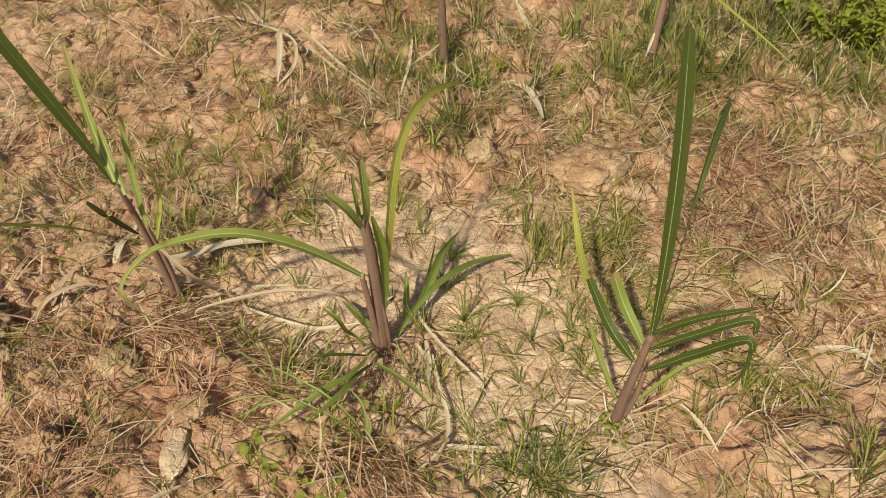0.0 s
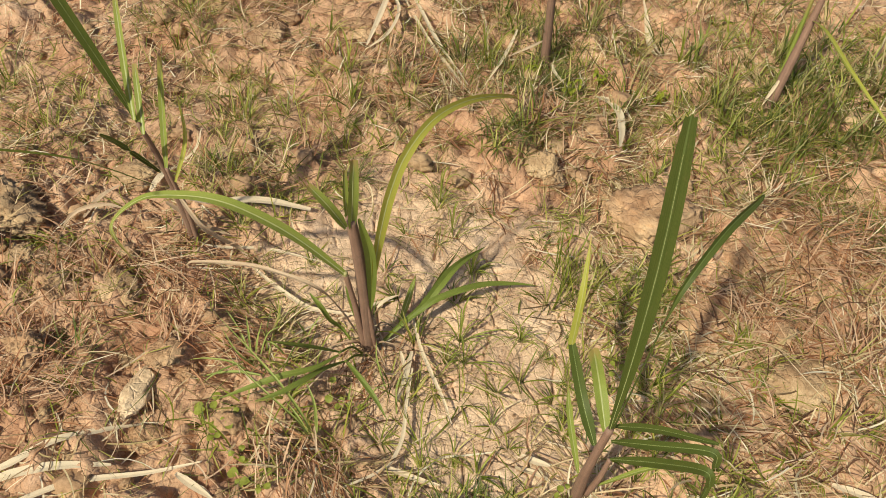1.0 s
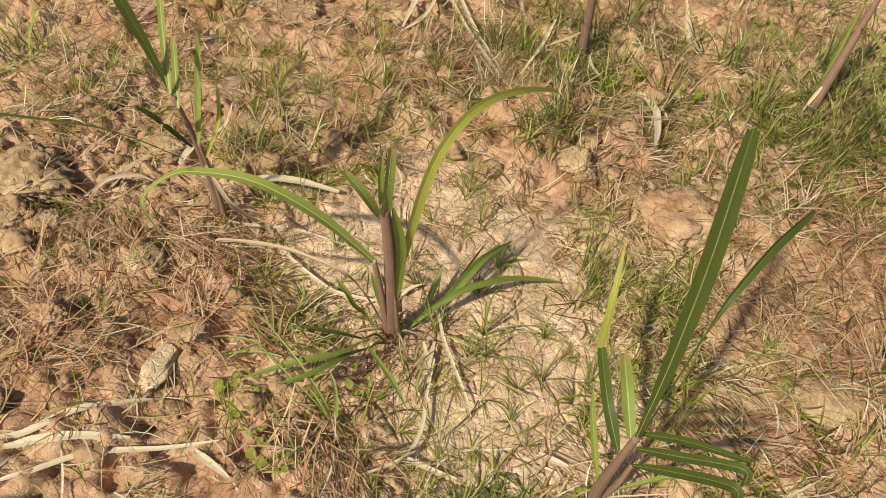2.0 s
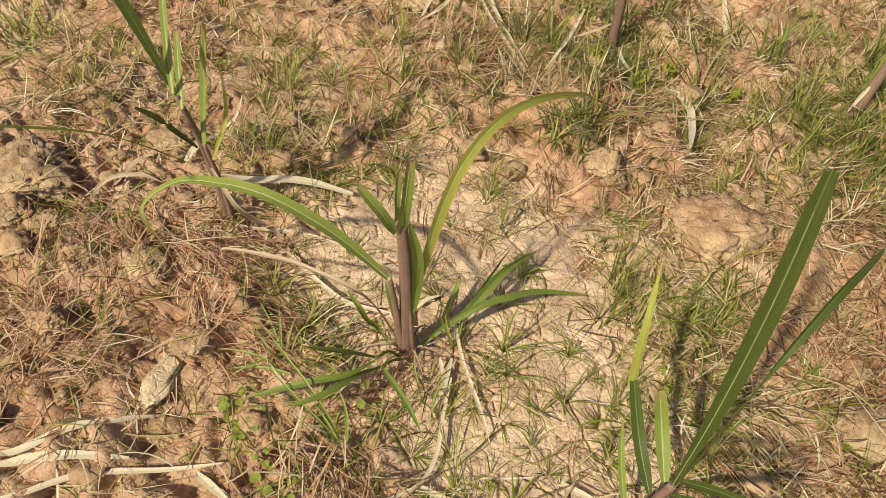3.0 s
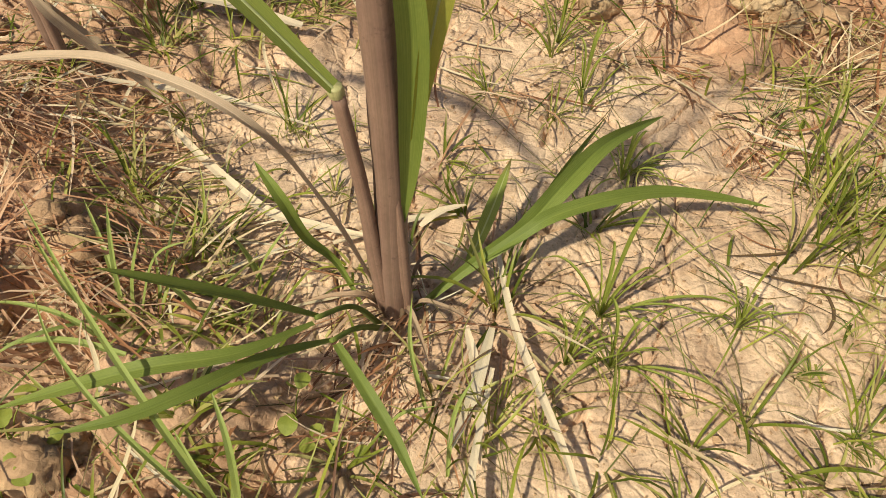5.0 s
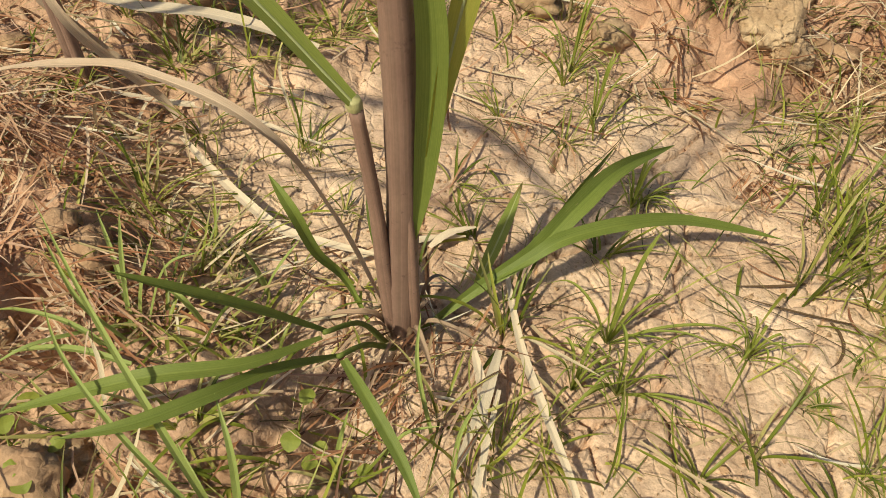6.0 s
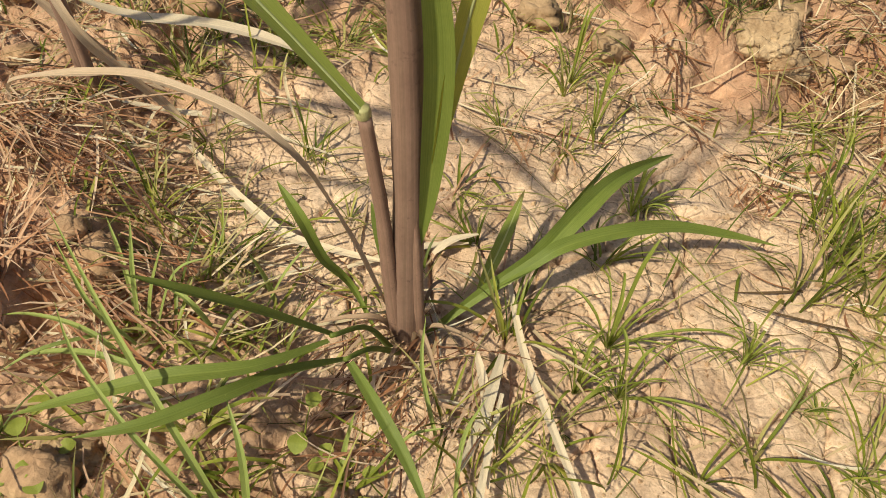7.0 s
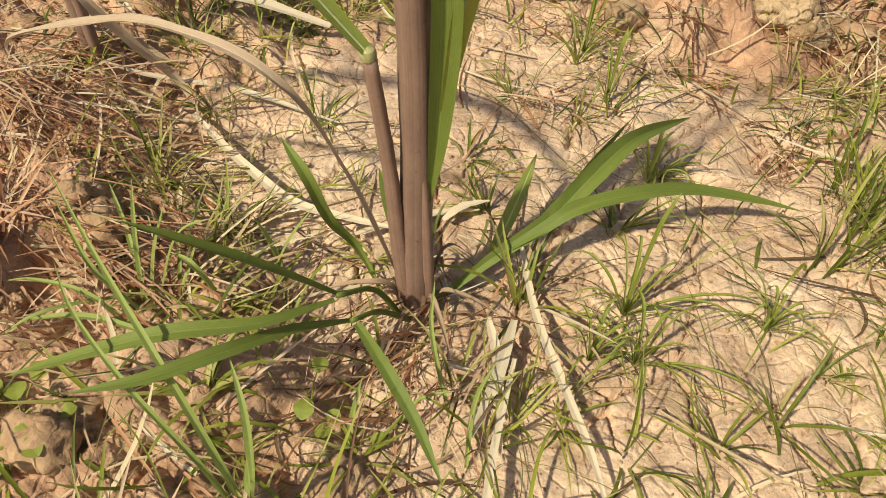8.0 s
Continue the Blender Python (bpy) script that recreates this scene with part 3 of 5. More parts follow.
for i, (a, out, top) in enumerate(((20, 0.055, 0.070), (75, 0.070, 0.040), (120, 0.060, 0.055), (165, 0.080, 0.028), (200, 0.065, 0.046), (235, 0.075, 0.036), (290, 0.060, 0.060), (335, 0.050, 0.050))):
    x, y = math.sin(radians(a)), math.cos(radians(a))
    leaf(mid, [(0.014 * x, 0.02 + 0.014 * y, 0.002), (0.026 * x, 0.02 + 0.026 * y, top * 0.75), (out * 0.75 * x, 0.02 + out * 0.75 * y, top * 0.8), (out * 1.25 * x, 0.02 + out * 1.25 * y, 0.016)], 0.004 + 0.0015 * (i % 3), material=DRY_SHEATH, rib=0, root=0.8, widest=0.3, fold=0.7, ripple=0.3, n=18, label="dry brown sheath peeling from the foot of the stem")

# the plant beside it, nearer to the path
right = thing("sugarcane_plant", (0.515, -0.07, 0), "leaning sugarcane plant with tall dark leaf and clipped side leaves", "sugarcane", "sugarcane plants in the field")
sheath(right, [(0.512, -0.070, -0.03), (0.511, -0.085, 0.10), (0.514, -0.098, 0.22), (0.520, -0.098, 0.335)], [0.0125, 0.010, 0.0075, 0.006], name="stem", label="purple-brown sheathed stem", seed=5)
sheath(right, [(0.525, -0.066, 0.0), (0.536, -0.068, 0.09), (0.540, -0.062, 0.17)], [0.007, 0.0055, 0.004], seed=6)
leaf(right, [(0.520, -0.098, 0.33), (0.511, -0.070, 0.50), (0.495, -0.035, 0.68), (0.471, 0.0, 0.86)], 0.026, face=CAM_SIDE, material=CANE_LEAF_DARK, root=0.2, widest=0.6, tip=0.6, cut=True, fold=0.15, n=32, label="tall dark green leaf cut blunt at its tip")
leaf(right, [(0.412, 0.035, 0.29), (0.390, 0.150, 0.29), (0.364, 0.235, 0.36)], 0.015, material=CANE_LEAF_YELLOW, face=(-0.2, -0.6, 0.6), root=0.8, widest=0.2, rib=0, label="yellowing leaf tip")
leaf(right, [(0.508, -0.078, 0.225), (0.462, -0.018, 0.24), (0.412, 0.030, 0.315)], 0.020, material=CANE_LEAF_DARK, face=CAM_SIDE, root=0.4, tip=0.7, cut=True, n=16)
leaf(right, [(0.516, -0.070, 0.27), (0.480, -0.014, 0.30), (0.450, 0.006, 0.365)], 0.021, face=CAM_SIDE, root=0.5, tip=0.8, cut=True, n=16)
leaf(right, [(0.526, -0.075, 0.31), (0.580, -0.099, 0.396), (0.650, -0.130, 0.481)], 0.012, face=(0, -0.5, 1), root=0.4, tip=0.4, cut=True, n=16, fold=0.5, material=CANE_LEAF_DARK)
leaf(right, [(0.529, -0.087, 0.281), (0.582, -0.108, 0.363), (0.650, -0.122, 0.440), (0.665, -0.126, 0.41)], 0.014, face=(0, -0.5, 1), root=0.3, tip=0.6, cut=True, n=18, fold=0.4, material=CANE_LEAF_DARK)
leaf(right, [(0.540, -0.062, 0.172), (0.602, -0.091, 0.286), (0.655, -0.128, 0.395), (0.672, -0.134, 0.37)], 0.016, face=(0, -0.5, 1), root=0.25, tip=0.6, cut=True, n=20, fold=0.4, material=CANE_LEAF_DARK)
leaf(right, [(0.665, -0.128, 0.40), (0.672, -0.133, 0.33), (0.668, -0.130, 0.26)], 0.010, face=CAM_SIDE, root=0.8, tip=0.2, n=12, rib=0, material=CANE_LEAF_DARK)
leaf(right, [(0.500, -0.06, 0.06), (0.450, -0.01, 0.15), (0.425, 0.02, 0.21)], 0.012, face=CAM_SIDE, root=0.4, rib=0)
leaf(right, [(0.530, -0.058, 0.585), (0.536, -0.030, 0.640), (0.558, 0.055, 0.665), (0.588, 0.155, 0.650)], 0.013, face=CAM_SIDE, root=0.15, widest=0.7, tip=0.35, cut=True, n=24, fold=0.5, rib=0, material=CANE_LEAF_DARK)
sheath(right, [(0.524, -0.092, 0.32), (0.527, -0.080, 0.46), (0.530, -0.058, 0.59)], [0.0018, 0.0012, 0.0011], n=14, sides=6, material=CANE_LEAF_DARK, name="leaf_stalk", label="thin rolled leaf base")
leaf(right, [(0.540, -0.06, 0.05), (0.62, -0.03, 0.16), (0.70, -0.01, 0.18)], 0.010, root=0.4, rib=0)

# the plant on the cloddy soil
left = thing("sugarcane_plant", (-0.49, 0.05, 0), "leaning sugarcane plant on cloddy soil with clipped leaves", "sugarcane", "sugarcane plants in the field")
sheath(left, [(-0.500, 0.060, -0.03), (-0.504, 0.067, 0.14), (-0.500, 0.055, 0.298), (-0.490, 0.032, 0.42)], [0.011, 0.0085, 0.0065, 0.0045], name="stem", label="purple-brown sheathed stem", seed=7)
sheath(left, [(-0.488, 0.062, 0.0), (-0.482, 0.060, 0.15), (-0.482, 0.050, 0.29)], [0.007, 0.0055, 0.004], seed=8)
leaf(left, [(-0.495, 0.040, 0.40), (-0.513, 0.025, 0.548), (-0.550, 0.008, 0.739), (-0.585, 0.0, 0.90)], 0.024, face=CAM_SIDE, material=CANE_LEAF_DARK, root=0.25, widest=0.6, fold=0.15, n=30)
leaf(left, [(-0.482, 0.022, 0.44), (-0.519, 0.072, 0.518), (-0.566, 0.148, 0.645)], 0.014, rib=0.3, face=CAM_SIDE, root=0.5, tip=0.5, cut=True, n=18)
leaf(left, [(-0.476, 0.025, 0.404), (-0.509, 0.067, 0.446), (-0.537, 0.107, 0.494)], 0.013, rib=0.3, face=CAM_SIDE, root=0.5, tip=0.7, cut=True, n=14)
leaf(left, [(-0.482, 0.049, 0.288), (-0.509, 0.107, 0.382), (-0.520, 0.155, 0.486)], 0.013, face=CAM_SIDE, root=0.5, tip=0.7, cut=True, n=16)
leaf(left, [(-0.474, 0.052, 0.25), (-0.470, 0.110, 0.33), (-0.500, 0.150, 0.42)], 0.009, face=CAM_SIDE, root=0.5, material=CANE_LEAF_YELLOW, rib=0, n=14)
leaf(left, [(-0.400, -0.320, 0.690), (-0.421, -0.267, 0.632), (-0.471, -0.119, 0.46), (-0.458, 0.015, 0.27)], 0.008, face=(0, -0.5, 1), root=0.9, material=SHOOT_LEAF, fold=0.6, rib=0)
leaf(left, [(-0.520, 0.06, 0.25), (-0.530, 0.010, 0.36), (-0.500, -0.045, 0.45)], 0.011, face=(0, -0.5, 1), root=0.4, tip=0.5, cut=True, n=14, material=CANE_LEAF_DARK)

leaf(left, [(-0.540, 0.058, 0.150), (-0.489, 0.097, 0.06), (-0.435, 0.128, 0.012)], 0.013, face=(0.3, -0.6, 0.7), root=0.5, material=DRY_LEAF_BROWN, rib=0, ripple=0.2, label="dead tan leaf hanging to the soil")
leaf(left, [(-0.470, 0.040, 0.24), (-0.418, 0.030, 0.175), (-0.405, 0.055, 0.11), (-0.390, 0.090, 0.04), (-0.360, 0.085, 0.014), (-0.30, 0.058, 0.012)], 0.011, face=(0.3, -0.6, 0.7), root=0.5, material=DRY_LEAF_BROWN, rib=0, ripple=0.3, fold=0.5, n=40, label="dead tan leaf bent down to the soil")

# two plants further back
back = thing("sugarcane_plant", (-0.055, 1.145, 0), "young sugarcane plant in green grass with straw at its foot", "sugarcane", "sugarcane plants in the field")
sheath(back, [(-0.055, 1.145, -0.03), (-0.058, 1.140, 0.12), (-0.060, 1.135, 0.28), (-0.060, 1.130, 0.40)], [0.015, 0.0125, 0.010, 0.007], name="stem", label="purple-brown sheathed stem", seed=9)
leaf(back, [(-0.060, 1.13, 0.36), (-0.03, 1.14, 0.50), (0.02, 1.16, 0.62)], 0.020, face=TURNED, root=0.4, tip=0.6, cut=True, n=16)
leaf(back, [(-0.062, 1.13, 0.34), (-0.10, 1.15, 0.46), (-0.15, 1.18, 0.54)], 0.018, face=TURNED, root=0.4, tip=0.6, cut=True, n=16)
leaf(back, [(-0.070, 1.14, 0.06), (-0.10, 1.10, 0.05), (-0.16, 1.07, 0.012)], 0.008, face=(0.2, -0.7, 0.6), root=0.5, material=DRY_LEAF_BROWN, rib=0, n=16, label="dead tan leaf hanging to the soil")
back2 = thing("sugarcane_plant", (0.592, 1.20, 0), "leaning sugarcane plant standing in dense green grass", "sugarcane", "sugarcane plants in the field")
sheath(back2, [(0.592, 1.195, -0.03), (0.598, 1.23, 0.12), (0.604, 1.265, 0.25), (0.610, 1.30, 0.40)], [0.015, 0.013, 0.010, 0.006], name="stem", label="purple-brown sheathed stem", seed=10)
sheath(back2, [(0.588, 1.22, 0.05), (0.588, 1.255, 0.18), (0.585, 1.29, 0.32)], [0.006, 0.006, 0.0045], material=CANE_LEAF, seed=11, name="shoot_stem", label="green side shoot")
leaf(back2, [(0.585, 1.29, 0.30), (0.575, 1.33, 0.42), (0.57, 1.36, 0.52)], 0.016, face=TURNED, root=0.4, tip=0.6, cut=True, n=16)
leaf(back2, [(0.608, 1.29, 0.34), (0.70, 1.30, 0.42), (0.82, 1.29, 0.43)], 0.018, root=0.4, tip=0.5, cut=True, n=16, material=CANE_LEAF_DARK)
leaf(back2, [(0.606, 1.27, 0.27), (0.635, 1.08, 0.36), (0.712, 0.90, 0.385), (0.815, 0.80, 0.352), (0.905, 0.742, 0.305)], 0.012, material=CANE_LEAF_YELLOW, rib=0, label="thin yellow-green arching leaf")
leaf(back2, [(0.590, 1.215, 0.11), (0.582, 1.20, 0.075), (0.574, 1.185, 0.035)], 0.010, face=(0.2, -0.7, 0.6), root=0.5, material=DRY_LEAF, rib=0, n=16, label="dead bleached leaf hanging to the soil")


# ---- dead leaves on the ground ----
def dead_leaf(points, width, lift=0.006, pale=True, label="dead straw-coloured cane leaf lying on the soil", fold=0.25, end_lift=0.0):
    lift += 0.012 if points[0][1] > 0.7 else 0.0
    pts = []
    for i, (x, y) in enumerate(points):
        pts.append((x, y, height(x, y) + lift + end_lift * i / (len(points) - 1)))
    seed = int(abs(points[0][0] * 991 + points[0][1] * 577) * 100)
    n = 10 + 6 * len(points)
    fine = spline(pts, n)
    soil = ground_z(np.array([p.x for p in fine]), np.array([p.y for p in fine])) + lift
    for _ in range(3 * n):
        soil[1:-1] = np.maximum(0.25 * soil[:-2] + 0.5 * soil[1:-1] + 0.25 * soil[2:], soil[1:-1] - 0.0006)
    fine = [Vector((p.x, p.y, z + end_lift * i / (n - 1))) for i, (p, z) in enumerate(zip(fine, soil))]
    at = Vector((points[0][0], points[0][1], height(*points[0])))
    ob = part("dead_leaf", blade([tuple(p) for p in fine], width, root=0.5, tip=0.25, widest=0.4, fold=fold, ripple=0.10, twist=random.Random(seed).uniform(-14, 14), n=n, origin=at, seed=seed), DRY_LEAF if pale else DRY_LEAF_BROWN)
    ob.location = at
    return tagged(ob, label, "dead leaf", "dead leaves on the ground")


dead_leaf([(0.044, 0.132), (0.101, 0.065), (0.150, 0.021), (0.203, -0.024), (0.240, -0.062)], 0.0085, lift=0.024)
dead_leaf([(0.089, 0.049), (0.111, -0.02), (0.121, -0.071)], 0.0115, lift=0.026)
dead_leaf([(0.069, 0.035), (0.101, 0.0), (0.148, -0.069)], 0.009, lift=0.024)
dead_leaf([(-0.034, 0.112), (-0.026, 0.137), (-0.009, 0.16)], 0.010, lift=0.02)
dead_leaf([(-0.306, 0.261), (-0.407, 0.213), (-0.483, 0.145), (-0.53, 0.10)], 0.021, lift=0.032, end_lift=0.05, label="broad bleached cane leaf on the soil")
dead_leaf([(-0.348, 0.071), (-0.252, 0.047), (-0.166, 0.035), (-0.11, 0.051), (-0.059, 0.071)], 0.011, lift=0.022)
dead_leaf([(-0.49, -0.567), (-0.455, -0.53), (-0.413, -0.463), (-0.36, -0.404), (-0.306, -0.343)], 0.017, lift=0.012, label="broad bleached cane leaf on the soil")
dead_leaf([(-0.48, -0.576), (-0.441, -0.543), (-0.371, -0.493), (-0.287, -0.441)], 0.019, lift=0.012, label="broad bleached cane leaf on the soil")
dead_leaf([(-0.424, -0.626), (-0.393, -0.588), (-0.328, -0.50), (-0.223, -0.424), (-0.136, -0.358)], 0.012, lift=0.016)
dead_leaf([(-0.173, -0.396), (-0.13, -0.40), (-0.069, -0.408)], 0.015, lift=0.016)
dead_leaf([(-0.583, 1.213), (-0.402, 1.048), (-0.229, 0.918), (-0.178, 0.880)], 0.012)
dead_leaf([(-0.361, 1.307), (-0.272, 1.182), (-0.194, 1.032)], 0.010)
dead_leaf([(-0.166, 1.177), (-0.160, 1.10), (-0.154, 1.03), (-0.152, 0.915)], 0.011, lift=0.022)
dead_leaf([(-0.030, 1.13), (0.003, 1.08), (0.057, 1.048)], 0.011, lift=0.022)
dead_leaf([(0.142, 1.044), (0.224, 0.982), (0.262, 0.90), (0.285, 0.803)], 0.021, lift=0.028)
dead_leaf([(0.104, 1.60), (0.188, 1.435), (0.26, 1.282)], 0.011)
dead_leaf([(0.169, 1.018), (0.218, 1.02), (0.267, 1.001)], 0.013)
dead_leaf([(-0.643, 1.251), (-0.574, 1.057), (-0.521, 0.876)], 0.018, lift=0.03)
dead_leaf([(-0.832, 1.392), (-0.711, 1.259), (-0.572, 1.14)], 0.014)
dead_leaf([(-0.604, 1.274), (-0.383, 1.053), (-0.20, 0.905)], 0.013, lift=0.02)
dead_leaf([(-0.952, 1.215), (-0.848, 1.265), (-0.729, 1.221), (-0.557, 1.125), (-0.501, 0.974), (-0.522, 0.868)], 0.012, lift=0.02)
dead_leaf([(-0.455, 0.053), (-0.354, 0.12), (-0.212, 0.16)], 0.010, lift=0.012)
dead_leaf([(0.639, -0.017), (0.677, -0.057), (0.712, -0.114)], 0.011, lift=0.018)
dead_leaf([(0.389, -0.057), (0.418, -0.055), (0.447, -0.051)], 0.014, lift=0.016)
dead_leaf([(0.938, 0.174), (1.02, 0.172), (1.073, 0.143)], 0.018, lift=0.018)
dead_leaf([(0.112, 0.010), (0.142, -0.070), (0.172, -0.140), (0.176, -0.205), (0.140, -0.265), (0.089, -0.322)], 0.0078, lift=0.026)
dead_leaf([(0.173, -0.205), (0.223, -0.197), (0.279, -0.185)], 0.011, lift=0.024)
dead_leaf([(-1.16, 1.125), (-1.027, 1.058), (-0.924, 1.007)], 0.008)
dead_leaf([(-1.71, 1.26), (-1.615, 1.289), (-1.525, 1.309)], 0.022)
dead_leaf([(-0.682, 0.126), (-0.69, 0.18), (-0.702, 0.245)], 0.019, lift=0.02, label="broad bleached cane leaf on the soil")
dead_leaf([(-0.772, -0.01), (-0.787, 0.056), (-0.772, 0.112)], 0.013, pale=False, lift=0.02)
dead_leaf([(0.14, 1.526), (0.205, 1.369), (0.244, 1.306)], 0.015)
dead_leaf([(-0.714, 0.251), (-0.714, 0.317), (-0.752, 0.391)], 0.008, lift=0.02)
dead_leaf([(-0.095, 0.046), (-0.052, 0.112), (-0.014, 0.149)], 0.010, lift=0.012)
dead_leaf([(0.387, -0.079), (0.422, -0.073), (0.461, -0.074)], 0.011)
dead_leaf([(0.211, 1.022), (0.242, 1.011), (0.272, 0.999)], 0.010)
dead_leaf([(-0.425, -0.306), (-0.382, -0.213), (-0.342, -0.125)], 0.005, pale=False, lift=0.02)


curl = thing("dead_leaf", (-0.79, -0.07, height(-0.79, -0.07)), "curled dead tan leaf arching up from cloddy soil", "dead leaf", "dead leaves on the ground")
leaf(curl, [(-0.79, -0.07, -0.005), (-0.785, -0.055, 0.045), (-0.755, -0.02, 0.085), (-0.70, 0.02, 0.095), (-0.655, 0.04, 0.075)], 0.010, material=DRY_LEAF_BROWN, rib=0, root=0.3, widest=0.5, fold=0.6, ripple=0.25, n=26, face=(0.3, -0.6, 0.7))


# ---- clods ----
def clod_mesh(seed, size, lump=0.28):
    bm = bmesh.new()
    bmesh.ops.create_icosphere(bm, subdivisions=5 if max(size) > 0.05 else 3, radius=0.5)
    off = Vector((seed * 7.3, seed * 3.1, seed * 5.7))
    for v in bm.verts:
        d = v.co.normalized()
        r = 1 + lump * 1.2 * noise.noise(d * 1.6 + off) + 0.8 * lump * noise.noise(d * 3.7 + off) + 0.42 * lump * noise.noise(d * 8 + off)
        r += lump * (0.40 * noise.noise(d * 15 + off) + 0.34 * noise.noise(d * 29 + off) + 0.28 * noise.noise(d * 55 + off)) - lump * 0.35 * max(0.0, noise.noise(d * 11 - off) - 0.22)
        # broken faces
        for k in range(5):
            n = Vector((math.sin(seed * 3 + k * 2.1), math.cos(seed * 5 + k * 1.7), math.sin(seed + k * 3.3))).normalized()
            c = 0.82 + 0.03 * k
            if d.dot(n) * r > c:
                r = c / d.dot(n) + 0.03 * noise.noise(d * 9 + off)
        v.co = Vector((d.x * size[0], d.y * size[1], d.z * size[2])) * r * 0.5
    for f in bm.faces:
        f.smooth = True
    me = bpy.data.meshes.new("clod")
    bm.to_mesh(me)
    bm.free()
    return me


def clod(x, y, size, turn, seed, material=CLOD, label="lump of dry reddish-brown soil", sink=0.42, lump=0.28):
    ob = part("soil_clod", clod_mesh(seed, size, lump), material)
    ob.matrix_world = pose(x, y, height(x, y) + size[2] * (0.5 - sink), 0, 0, turn)
    return tagged(ob, label, "soil clod", "clods of soil")


clod(-0.352, -0.300, (0.056, 0.116, 0.046), 12, 1, SLAB_CLOD, "flat pale oblong lump of dried soil", sink=0.2, lump=0.13)
clod(0.118, 0.690, (0.100, 0.080, 0.075), 20, 2, PALE_CLOD, "pale sandy lump of dried soil", sink=0.36)
clod(0.165, 0.670, (0.055, 0.050, 0.040), 80, 31, PALE_CLOD, "pale sandy lump of dried soil", sink=0.3)
clod(0.070, 0.720, (0.050, 0.045, 0.035), 10, 32, sink=0.35)
clod(0.430, 0.650, (0.210, 0.180, 0.095), 35, 3, CLOD, "large cracked reddish block of soil", sink=0.45)
clod(0.640, 0.430, (0.170, 0.140, 0.055), 80, 33, CLOD, "large flat reddish soil lump")
clod(0.560, 0.335, (0.080, 0.060, 0.035), 10, 34, PALE_CLOD, "pale lump of dried soil")
clod(0.760, 0.440, (0.110, 0.080, 0.045), 60, 35)
clod(-0.345, -0.212, (0.080, 0.065, 0.036), 60, 4)
clod(-0.955, -0.090, (0.210, 0.150, 0.105), 10, 5, PALE_CLOD, "big crumbly lump of pale soil", sink=0.40)
clod(-0.900, -0.195, (0.110, 0.090, 0.060), 40, 36, sink=0.42)
clod(-0.810, -0.165, (0.075, 0.060, 0.045), 70, 37, PALE_CLOD, "pale lump of dried soil", sink=0.4)
clod(-0.690, -0.190, (0.090, 0.070, 0.045), 120, 38, sink=0.45)
clod(-0.620, -0.330, (0.080, 0.060, 0.045), 15, 39, sink=0.42)
clod(-0.450, -0.240, (0.085, 0.065, 0.042), 80, 40, PALE_CLOD, "pale lump of dried soil", sink=0.45)
clod(0.300, 0.690, (0.085, 0.070, 0.045), 30, 41, sink=0.42)
clod(0.640, 0.640, (0.120, 0.090, 0.050), 110, 42, sink=0.45)
clod(0.845, 0.350, (0.140, 0.110, 0.060), 20, 43, PALE_CLOD, "flat pale lump of dried soil", sink=0.48)
clod(-0.030, 0.790, (0.100, 0.080, 0.060), 60, 44, sink=0.4)
clod(-0.620, 0.980, (0.130, 0.100, 0.055), 25, 45, sink=0.45)
clod(-0.860, 0.820, (0.150, 0.110, 0.060), 75, 46, sink=0.45)
clod(-0.773, 0.172, (0.130, 0.085, 0.050), 50, 6, PALE_CLOD, "flat pale lump of dried soil")
clod(-0.560, -0.125, (0.110, 0.085, 0.040), -20, 7, PALE_CLOD, "flat greyish lump of dried soil")
clod(-0.150, -0.244, (0.060, 0.048, 0.030), 15, 8, PALE_CLOD, "pale lump of dried soil", sink=0.5)
clod(-0.105, -0.226, (0.040, 0.036, 0.022), 70, 9, sink=0.5)
clod(-0.290, -0.358, (0.110, 0.060, 0.058), 22, 10, CLOD, "block of reddish soil with a shaded face", sink=0.36)
clod(0.870, 0.400, (0.080, 0.060, 0.035), 5, 11, PALE_CLOD, "pale lump of dried soil")
clod(-0.300, -0.215, (0.055, 0.045, 0.028), 100, 12)
small_clods = [clod_mesh(20 + i, (0.030, 0.025, 0.019), 0.4) for i in range(6)]
rnd = random.Random(5)
made = 0
while made < 300:
    x, y = rnd.uniform(-1.4, 1.2), rnd.uniform(-0.6, 1.6)
    if float(looseness(np.array([x]), np.array([y]))[0]) < rnd.uniform(0.2, 1.0):
        continue
    s = rnd.choice((0.4, 0.6, 0.8, 1.0, 1.4, 1.9, 2.3))
    ob = part("soil_clod", small_clods[made % 6], (CLOD, CLOD, PALE_CLOD)[made % 3])
    ob.matrix_world = pose(x, y, height(x, y) + 0.004 * s, rnd.uniform(-25, 25), rnd.uniform(-25, 25), rnd.uniform(0, 360)) @ Matrix.Scale(s, 4)
    tagged(ob, "small lump of dry soil" if s > 1 else "small crumb of dry soil", "soil clod", "clods of soil")
    made += 1


